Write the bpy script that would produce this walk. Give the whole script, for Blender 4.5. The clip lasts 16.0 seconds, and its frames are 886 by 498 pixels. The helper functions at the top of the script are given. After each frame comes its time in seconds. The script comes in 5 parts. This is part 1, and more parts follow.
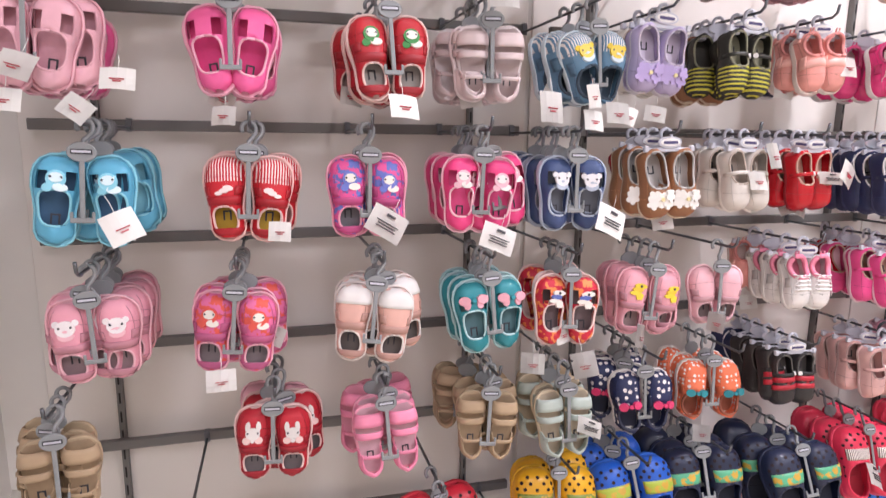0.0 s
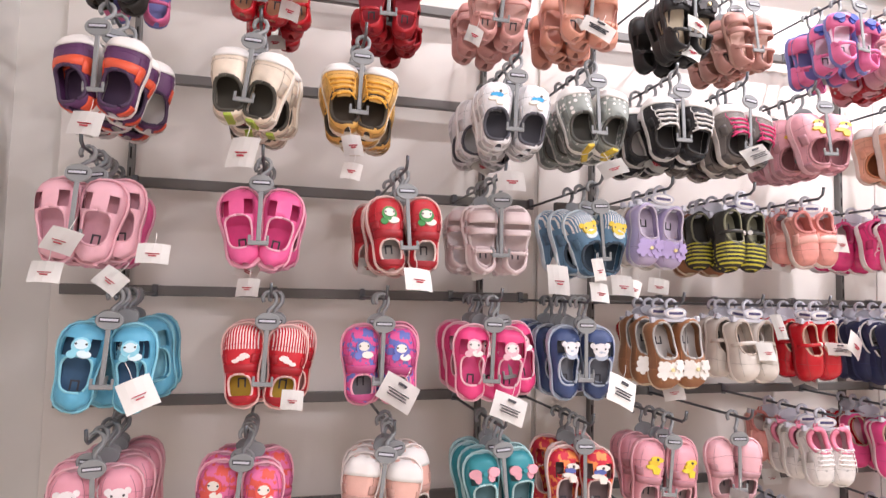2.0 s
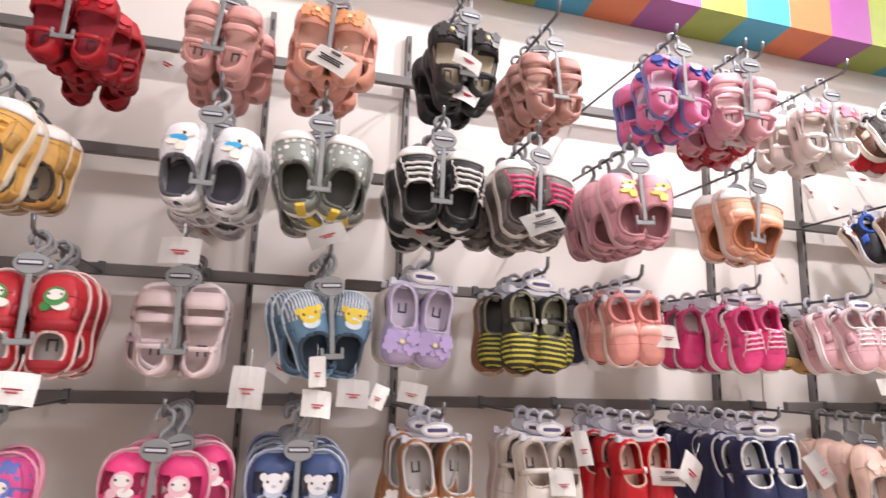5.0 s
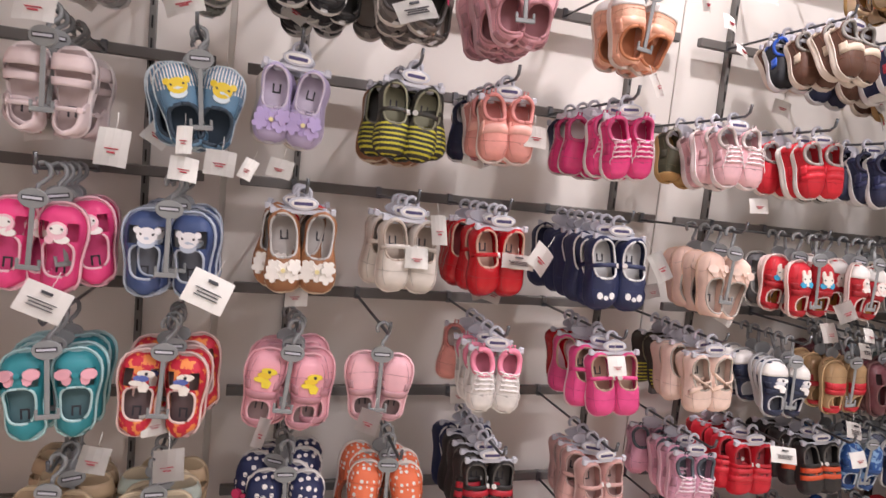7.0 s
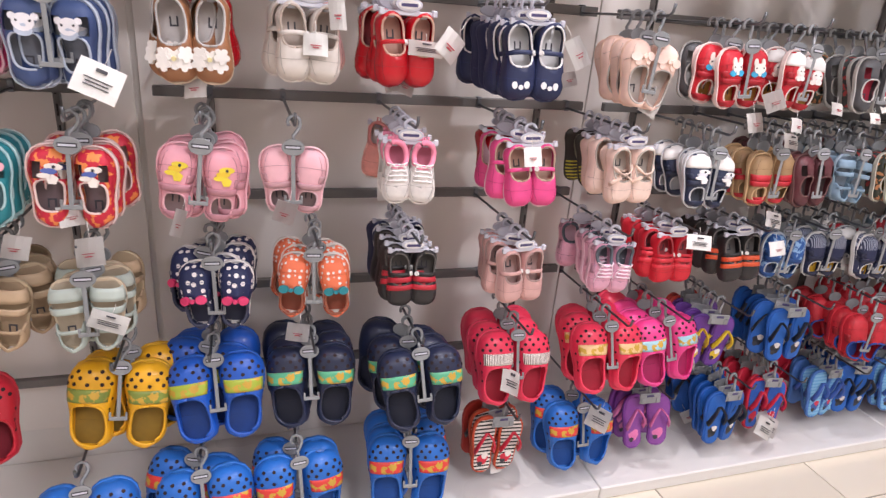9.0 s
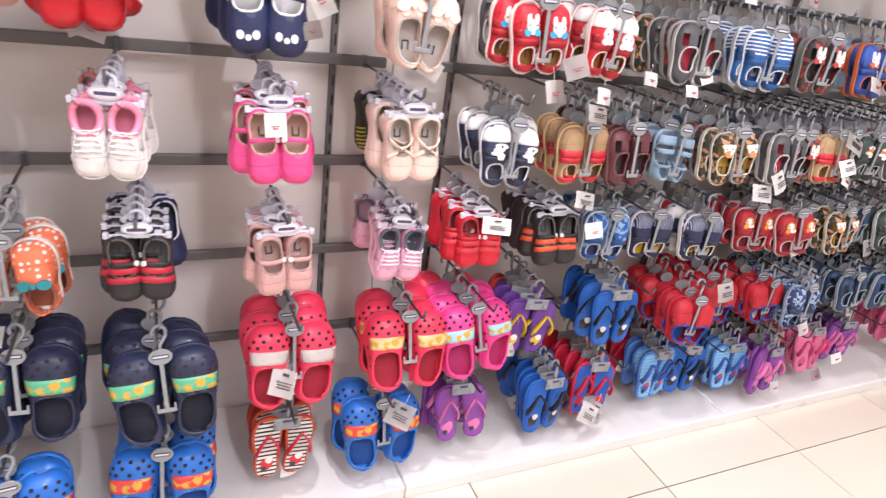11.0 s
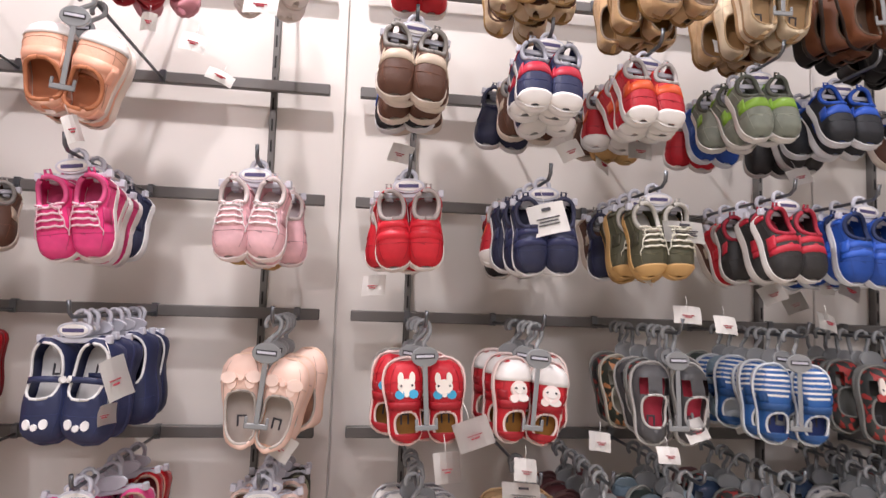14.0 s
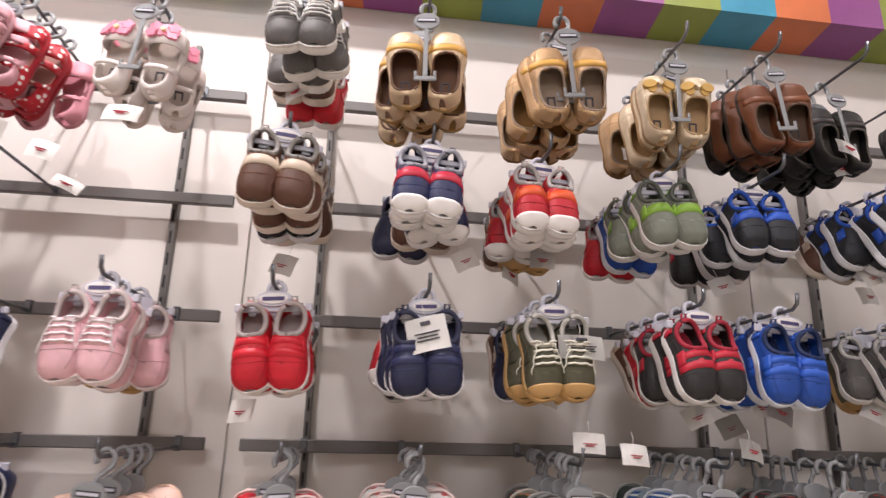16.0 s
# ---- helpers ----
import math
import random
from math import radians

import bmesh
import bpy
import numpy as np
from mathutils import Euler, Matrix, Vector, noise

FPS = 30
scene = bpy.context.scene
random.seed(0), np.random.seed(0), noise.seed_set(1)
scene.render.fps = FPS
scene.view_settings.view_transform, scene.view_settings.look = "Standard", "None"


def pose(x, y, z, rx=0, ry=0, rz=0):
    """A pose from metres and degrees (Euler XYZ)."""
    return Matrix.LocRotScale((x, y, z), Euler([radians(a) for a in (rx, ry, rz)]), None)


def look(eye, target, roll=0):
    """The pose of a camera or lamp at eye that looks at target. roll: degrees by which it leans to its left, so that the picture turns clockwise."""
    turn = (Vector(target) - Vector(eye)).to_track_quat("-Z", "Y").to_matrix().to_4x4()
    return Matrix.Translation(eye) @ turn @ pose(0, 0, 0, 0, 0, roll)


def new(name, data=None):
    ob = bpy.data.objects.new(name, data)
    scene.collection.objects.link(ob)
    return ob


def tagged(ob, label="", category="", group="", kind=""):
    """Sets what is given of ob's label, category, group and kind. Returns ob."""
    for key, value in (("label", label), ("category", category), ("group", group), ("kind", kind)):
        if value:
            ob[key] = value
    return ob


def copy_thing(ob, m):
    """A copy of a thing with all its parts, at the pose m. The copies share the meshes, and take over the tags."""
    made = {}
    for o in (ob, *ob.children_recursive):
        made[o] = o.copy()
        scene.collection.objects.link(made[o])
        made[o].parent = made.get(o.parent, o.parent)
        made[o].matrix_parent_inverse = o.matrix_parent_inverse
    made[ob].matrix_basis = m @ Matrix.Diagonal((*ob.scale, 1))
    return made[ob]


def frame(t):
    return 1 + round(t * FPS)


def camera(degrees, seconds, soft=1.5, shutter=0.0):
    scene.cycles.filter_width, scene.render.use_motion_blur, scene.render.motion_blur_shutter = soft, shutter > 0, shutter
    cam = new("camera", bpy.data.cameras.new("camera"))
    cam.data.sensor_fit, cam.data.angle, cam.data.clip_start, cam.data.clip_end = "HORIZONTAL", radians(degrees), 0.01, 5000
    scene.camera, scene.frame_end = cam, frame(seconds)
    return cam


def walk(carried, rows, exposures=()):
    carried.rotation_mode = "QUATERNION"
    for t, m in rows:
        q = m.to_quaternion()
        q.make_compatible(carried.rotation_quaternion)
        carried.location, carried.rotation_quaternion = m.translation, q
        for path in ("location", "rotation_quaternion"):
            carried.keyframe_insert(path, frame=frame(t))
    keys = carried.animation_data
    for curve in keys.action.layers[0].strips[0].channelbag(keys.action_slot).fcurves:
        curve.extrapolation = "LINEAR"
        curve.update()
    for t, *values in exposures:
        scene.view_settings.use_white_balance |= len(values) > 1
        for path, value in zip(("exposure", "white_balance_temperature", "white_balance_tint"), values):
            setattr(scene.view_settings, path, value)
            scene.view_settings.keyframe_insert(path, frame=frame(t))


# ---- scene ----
from mathutils import kdtree

cam = camera(71.6, 16.0, soft=1.3, shutter=0.35)
PATH = [
    (0, (0.189, -0.026, 1.366), (0.712, 1.87, 1.002), 0.7),
    (0.5, (0.189, -0.053, 1.361), (0.703, 1.868, 1.149), 0.5),
    (1, (0.18, -0.063, 1.383), (0.695, 1.866, 1.261), 1.0),
    (1.5, (0.18, -0.056, 1.401), (0.664, 1.884, 1.39), 1.5),
    (2, (0.176, -0.056, 1.4), (0.669, 1.878, 1.529), 1.3),
    (2.5, (0.2, -0.022, 1.42), (0.667, 1.911, 1.637), 0.9),
    (3, (0.225, -0.008, 1.411), (0.632, 1.932, 1.68), 1.9),
    (3.5, (0.285, 0.063, 1.426), (0.57, 2.024, 1.701), 2.5),
    (4, (0.38, 0.126, 1.446), (0.788, 2.057, 1.776), 2.3),
    (4.5, (0.548, 0.158, 1.465), (1.047, 2.057, 1.847), 2.3),
    (4.7, (0.641, 0.15, 1.468), (1.154, 2.043, 1.86), 2.0),
    (6.8, (0.92, 0.008, 1.423), (1.569, 1.892, 1.252), 4.6),
    (7, (0.944, -0.001, 1.42), (1.541, 1.896, 1.209), 5.9),
    (7.5, (1.035, -0.023, 1.4), (1.67, 1.85, 1.099), 6.6),
    (8, (1.088, -0.074, 1.39), (1.668, 1.806, 1.033), 5.1),
    (8.5, (1.112, -0.112, 1.353), (1.699, 1.704, 0.754), 4.8),
    (8.7, (1.111, -0.106, 1.35), (1.69, 1.687, 0.678), 4.4),
    (10.8, (1.478, 0.0, 1.346), (2.281, 1.653, 0.557), 9.2),
    (11, (1.539, 0.008, 1.371), (2.352, 1.631, 0.532), 8.5),
    (11.5, (1.71, -0.028, 1.38), (2.485, 1.688, 0.705), 8.2),
    (12, (1.843, -0.067, 1.392), (2.522, 1.748, 0.899), 9.8),
    (12.5, (1.946, -0.054, 1.381), (2.543, 1.826, 1.055), 4.8),
    (13, (2.029, 0.019, 1.392), (2.468, 1.968, 1.287), 3.6),
    (13.5, (2.091, 0.072, 1.402), (2.491, 2.032, 1.422), 1.8),
    (14, (2.155, 0.125, 1.425), (2.422, 2.1, 1.586), 1.9),
    (14.5, (2.199, 0.137, 1.421), (2.399, 2.108, 1.695), 1.9),
    (15, (2.231, 0.138, 1.435), (2.439, 2.086, 1.837), 1.2),
    (15.5, (2.288, 0.129, 1.434), (2.495, 2.057, 1.923), 1.1),
    (16, (2.372, 0.191, 1.441), (2.619, 2.103, 1.974), 1.5),
]
EXPOSURES = [(0, 0.13, 6050, 10), (1.5, 0.1, 6200, 10), (2.5, 0.13, 6300, 10), (3.5, -0.03, 6400, 10), (4.7, -0.1, 6350, 10), (7, -0.33, 6400, 10), (8.5, -0.18, 6200, 10), (10.8, 0.38, 6100, 10), (11.5, 0.3, 6150, 10), (12.5, -0.05, 6350, 10), (14, -0.44, 6350, 10), (16, -0.6, 6450, 10)]
walk(cam, [(t, look(eye, target, roll)) for t, eye, target, roll in PATH], EXPOSURES)

# ---- light ----
world = bpy.data.worlds.new("shop_air")
scene.world = world
world.use_nodes = True
world.node_tree.nodes["Background"].inputs[0].default_value = (1.0, 0.97, 0.94, 1)
world.node_tree.nodes["Background"].inputs[1].default_value = 0.05


def lamp(name, x, y, z, tx, ty, tz, power, size, colour=(0.98, 0.905, 0.93), long=None):
    data = bpy.data.lights.new(name, "AREA")
    data.energy, data.size, data.color = power, size, colour
    data.shape = "DISK"
    if long:
        data.shape, data.size_y = "RECTANGLE", long
    ob = new(name, data)
    ob.matrix_world = look((x, y, z), (tx, ty, tz))
    return ob


# The spot at y = 0 is added to brighten the lower wall.
for x, y, power, aim in ((0.75, 0.92, 6.3, 1.75), (1.93, 0.92, 24, 0.75), (1.75, 0.0, 13, 0.9), (3.25, 0.92, 8, 1.0), (4.5, 0.92, 6, 1.0)):
    lamp("ceiling_spot", x, y, 2.93, x + 0.02, 1.5, aim, power, 0.06)
# Broad unseen lamps added as ambient fill; no such fixture is built.
for x, power in ((0.2, 22), (2.2, 38), (4.2, 33)):
    lamp("ceiling_panel", x, -1.1, 2.93, x, -1.0, 0, power, 0.6, (0.98, 0.925, 0.99), 1.2)

# ---- the rack's plan ----
WALL, RAIL_Y, TIP_Y = 1.60, 1.54, 1.19
PITCH, RAIL_0 = 0.26, 0.34
BAYS = ((-0.33, 0.83), (0.91, 2.07), (2.14, 3.30), (3.37, 4.53), (4.60, 5.76))
LEFT, RIGHT, BACK, CEIL = -0.47, 6.6, -2.4, 2.96


def rail_z(k):
    return RAIL_0 + PITCH * k


# ---- materials ----
def rgb(code):
    v = [int(code[i:i + 2], 16) / 255 for i in (0, 2, 4)]
    r, g, b = (c / 12.92 if c < 0.04045 else ((c + 0.055) / 1.055) ** 2.4 for c in v)
    if r > 5 * g:
        g *= 0.75
    return r, g, b


MATS = {}


def mat(name, code, rough=0.5, metal=0.0, grain=160.0, bump=0.15, vary=0.12, pattern=None, second=None, size=90.0, coat=0.0, speck=0.0):
    """A worn, slightly uneven surface; pattern: dots, stripes or check in a second colour."""
    if name in MATS:
        return MATS[name]
    m = MATS[name] = bpy.data.materials.new(name)
    m.use_nodes = True
    t = m.node_tree
    b = t.nodes["Principled BSDF"]
    c = rgb(code)
    tex = t.nodes.new("ShaderNodeTexCoord")
    info = t.nodes.new("ShaderNodeObjectInfo")
    broad = t.nodes.new("ShaderNodeTexNoise")
    broad.inputs["Scale"].default_value = grain / 14
    broad.inputs["Detail"].default_value = 3
    fine = t.nodes.new("ShaderNodeTexNoise")
    fine.inputs["Scale"].default_value = grain
    fine.inputs["Detail"].default_value = 4
    t.links.new(tex.outputs["Object"], broad.inputs["Vector"])
    t.links.new(tex.outputs["Object"], fine.inputs["Vector"])
    source = None
    if pattern:
        mix = t.nodes.new("ShaderNodeMix")
        mix.data_type = "RGBA"
        mix.inputs[6].default_value = (*c, 1)
        mix.inputs[7].default_value = (*rgb(second), 1)
        ramp = t.nodes.new("ShaderNodeMath")
        if pattern == "dots":
            cell = t.nodes.new("ShaderNodeTexVoronoi")
            cell.inputs["Scale"].default_value = size
            cell.inputs["Randomness"].default_value = 0.45
            t.links.new(tex.outputs["Object"], cell.inputs["Vector"])
            ramp.operation = "LESS_THAN"
            ramp.inputs[1].default_value = 0.33
            t.links.new(cell.outputs["Distance"], ramp.inputs[0])
        elif pattern == "blotch":
            cell = t.nodes.new("ShaderNodeTexNoise")
            cell.inputs["Scale"].default_value = size
            t.links.new(tex.outputs["Object"], cell.inputs["Vector"])
            ramp.operation = "GREATER_THAN"
            ramp.inputs[1].default_value = 0.53
            t.links.new(cell.outputs["Fac"], ramp.inputs[0])
        else:
            cell = t.nodes.new("ShaderNodeTexWave")
            cell.bands_direction = {"stripes": "X", "bars": "Y"}.get(pattern, "DIAGONAL")
            cell.inputs["Scale"].default_value = size
            cell.inputs["Distortion"].default_value = 0.6
            t.links.new(tex.outputs["Object"], cell.inputs["Vector"])
            ramp.operation = "GREATER_THAN"
            ramp.inputs[1].default_value = 0.62
            t.links.new(cell.outputs["Fac"], ramp.inputs[0])
        share = ramp.outputs[0]
        if pattern in ("stripes", "bars") and name.startswith("upper"):
            axes = t.nodes.new("ShaderNodeSeparateXYZ")
            t.links.new(tex.outputs["Object"], axes.inputs[0])
            toe = t.nodes.new("ShaderNodeMath")
            toe.operation = "GREATER_THAN"
            toe.inputs[1].default_value = 0.028 if pattern == "stripes" else 0.012
            t.links.new(axes.outputs["Y"], toe.inputs[0])
            both = t.nodes.new("ShaderNodeMath")
            both.operation = "MULTIPLY"
            t.links.new(share, both.inputs[0])
            t.links.new(toe.outputs[0], both.inputs[1])
            share = both.outputs[0]
        t.links.new(share, mix.inputs[0])
        source = mix.outputs[2]
    hsv = t.nodes.new("ShaderNodeHueSaturation")
    hsv.inputs["Color"].default_value = (*c, 1)
    if source:
        t.links.new(source, hsv.inputs["Color"])
    val = t.nodes.new("ShaderNodeMapRange")
    val.inputs["From Min"].default_value, val.inputs["From Max"].default_value = 0.3, 0.7
    val.inputs["To Min"].default_value, val.inputs["To Max"].default_value = 1 - vary, 1 + vary * 0.6
    t.links.new(broad.outputs["Fac"], val.inputs["Value"])
    one = t.nodes.new("ShaderNodeMapRange")
    one.inputs["To Min"].default_value, one.inputs["To Max"].default_value = 0.93, 1.05
    t.links.new(info.outputs["Random"], one.inputs["Value"])
    mul = t.nodes.new("ShaderNodeMath")
    mul.operation = "MULTIPLY"
    t.links.new(val.outputs[0], mul.inputs[0])
    t.links.new(one.outputs[0], mul.inputs[1])
    t.links.new(mul.outputs[0], hsv.inputs["Value"])
    t.links.new(hsv.outputs[0], b.inputs["Base Color"])
    rr = t.nodes.new("ShaderNodeMapRange")
    rr.inputs["To Min"].default_value, rr.inputs["To Max"].default_value = max(0.04, rough - 0.1), min(1, rough + 0.1)
    t.links.new(broad.outputs["Fac"], rr.inputs["Value"])
    t.links.new(rr.outputs[0], b.inputs["Roughness"])
    b.inputs["Metallic"].default_value = metal
    b.inputs["Coat Weight"].default_value = coat
    b.inputs["Coat Roughness"].default_value = 0.12
    bp = t.nodes.new("ShaderNodeBump")
    bp.inputs["Strength"].default_value = bump
    bp.inputs["Distance"].default_value = 0.002
    t.links.new(fine.outputs["Fac"], bp.inputs["Height"])
    t.links.new(bp.outputs[0], b.inputs["Normal"])
    if speck:
        sp = t.nodes.new("ShaderNodeTexVoronoi")
        sp.inputs["Scale"].default_value = 900
        t.links.new(tex.outputs["Object"], sp.inputs["Vector"])
        lo = t.nodes.new("ShaderNodeMapRange")
        lo.inputs["To Min"].default_value, lo.inputs["To Max"].default_value = 0.15, 0.75
        t.links.new(sp.outputs["Color"], lo.inputs["Value"])
        t.links.new(lo.outputs[0], b.inputs["Roughness"])
    return m


def plain(code, rough=0.5, **more):
    return mat("tint_%s_%d" % (code, rough * 100) + "".join(str(v) for v in more.values()), code, rough, **more)


GREY_PLASTIC = mat("hanger_grey", "8e9091", 0.42, grain=60, bump=0.05)
PALE_PLASTIC = mat("clip_pale", "c9c9d2", 0.38, grain=60, bump=0.05)
STEEL = mat("peg_steel", "6e7074", 0.35, 0.85, grain=200, bump=0.08)
RAIL = mat("rail_grey", "716e6b", 0.5, 0.15, grain=90, bump=0.1)
PANEL = mat("panel_white", "e3ddd6", 0.6, grain=40, bump=0.05, vary=0.04)
PAINT = mat("wall_white", "e6e2dc", 0.75, grain=70, bump=0.12, vary=0.05)
LAMINATE = mat("plinth_white", "e9e6e1", 0.3, grain=30, bump=0.02, vary=0.04)
TILE = mat("floor_tile", "e6dcc9", 0.16, grain=18, bump=0.02, vary=0.05)
GROUT = mat("floor_joint", "4b4640", 0.8)
PAPER = mat("tag_paper", "eeebe6", 0.65, grain=90, bump=0.05, vary=0.05)
INK = mat("tag_ink", "3c3a40", 0.6)
INK_RED = mat("tag_red", "b8464a", 0.6)
LOGO = mat("label_violet", "4d4670", 0.5)
WHITE = mat("rubber_white", "ece8e4", 0.5, grain=220, bump=0.1)


# ---- mesh helpers ----
def mesh_of(name, bm, *materials):
    me = bpy.data.meshes.new(name)
    bmesh.ops.recalc_face_normals(bm, faces=bm.faces)
    bm.to_mesh(me)
    bm.free()
    for m in materials:
        me.materials.append(m)
    return me


def part(name, bm, material, parent, label=""):
    mats = material if isinstance(material, (list, tuple)) else (material,)
    ob = new(name, mesh_of(name, bm, *mats) if isinstance(bm, bmesh.types.BMesh) else bm)
    ob.parent = parent
    return tagged(ob, label)


def smooth(bm, on=True):
    for f in bm.faces:
        f.smooth = on
    return bm


def box(bm, x0, x1, y0, y1, z0, z1, bevel=0.0, index=0):
    made = bmesh.ops.create_cube(bm, size=1)["verts"]
    for v in made:
        v.co = Vector(((x0, x1)[v.co.x > 0], (y0, y1)[v.co.y > 0], (z0, z1)[v.co.z > 0]))
    faces = list({f for v in made for f in v.link_faces})
    for f in faces:
        f.material_index = index
    if bevel:
        edges = list({e for f in faces for e in f.edges})
        out = bmesh.ops.bevel(bm, geom=edges, offset=bevel, segments=1, affect="EDGES", profile=0.5)
        for f in out["faces"]:
            f.material_index = index
    return bm


def tube(bm, points, radius, sides=6, index=0, flat=1.0):
    pts = [Vector(p) for p in points]
    rings = []
    for i, p in enumerate(pts):
        d = (pts[min(i + 1, len(pts) - 1)] - pts[max(i - 1, 0)]).normalized()
        a = d.orthogonal().normalized() if abs(d.x) > 0.9 else d.cross(Vector((1, 0, 0))).normalized()
        b = d.cross(a).normalized()
        rings.append([bm.verts.new(p + radius * (math.cos(q) * a + flat * math.sin(q) * b)) for q in (2 * math.pi * k / sides for k in range(sides))])
    for r, s in zip(rings, rings[1:]):
        for k in range(sides):
            f = bm.faces.new((r[k], r[(k + 1) % sides], s[(k + 1) % sides], s[k]))
            f.smooth, f.material_index = True, index
    for r in (rings[0], rings[-1]):
        bm.faces.new(r).material_index = index
    return bm


def plate(bm, cx, cz, w, h, y0, y1, n=20, power=2.0, index=0):
    """An upright rounded plate in the x-z plane."""
    rings = []
    for y, k in ((y0, 0.94), (y0 + (y1 - y0) * 0.3, 1.0), (y1, 1.0)):
        ring = []
        for i in range(n):
            q = 2 * math.pi * i / n
            c, s = math.cos(q), math.sin(q)
            ring.append(bm.verts.new((cx + k * w / 2 * math.copysign(abs(c) ** (2 / power), c), y, cz + k * h / 2 * math.copysign(abs(s) ** (2 / power), s))))
        rings.append(ring)
    for r, s in zip(rings, rings[1:]):
        for i in range(n):
            bm.faces.new((r[i], r[(i + 1) % n], s[(i + 1) % n], s[i])).material_index = index
    bm.faces.new(rings[0]).material_index = index
    bm.faces.new(rings[-1]).material_index = index
    return bm


# ---- the shop's shell ----
def slab(name, x0, x1, y0, y1, z0, z1, material, label="", bevel=0.0):
    ob = new(name, mesh_of(name, box(bmesh.new(), x0, x1, y0, y1, z0, z1, bevel), material))
    return tagged(ob, label, name.split("_")[0], kind="structure")


slab("floor", LEFT - 0.1, RIGHT + 0.1, BACK - 0.1, WALL + 0.1, -0.1, -0.004, GROUT, "cream glossy floor tiles with thin dark joints")
slab("ceiling", LEFT - 0.1, RIGHT + 0.1, BACK - 0.1, WALL + 0.1, CEIL, CEIL + 0.1, PAINT, "plain white painted shop ceiling")
slab("wall_north", LEFT - 0.1, RIGHT + 0.1, WALL, WALL + 0.12, 0, CEIL, PAINT, "off-white painted shop wall behind the rack")
slab("wall_west", LEFT - 0.12, LEFT, BACK, WALL, 0, CEIL, PAINT, "white painted return wall beside the rack")
slab("wall_east", RIGHT, RIGHT + 0.12, BACK, WALL, 0, CEIL, PAINT, "plain white painted shop wall")
slab("wall_south", LEFT - 0.1, RIGHT + 0.1, BACK - 0.12, BACK, 0, CEIL, PAINT, "plain white painted shop wall")

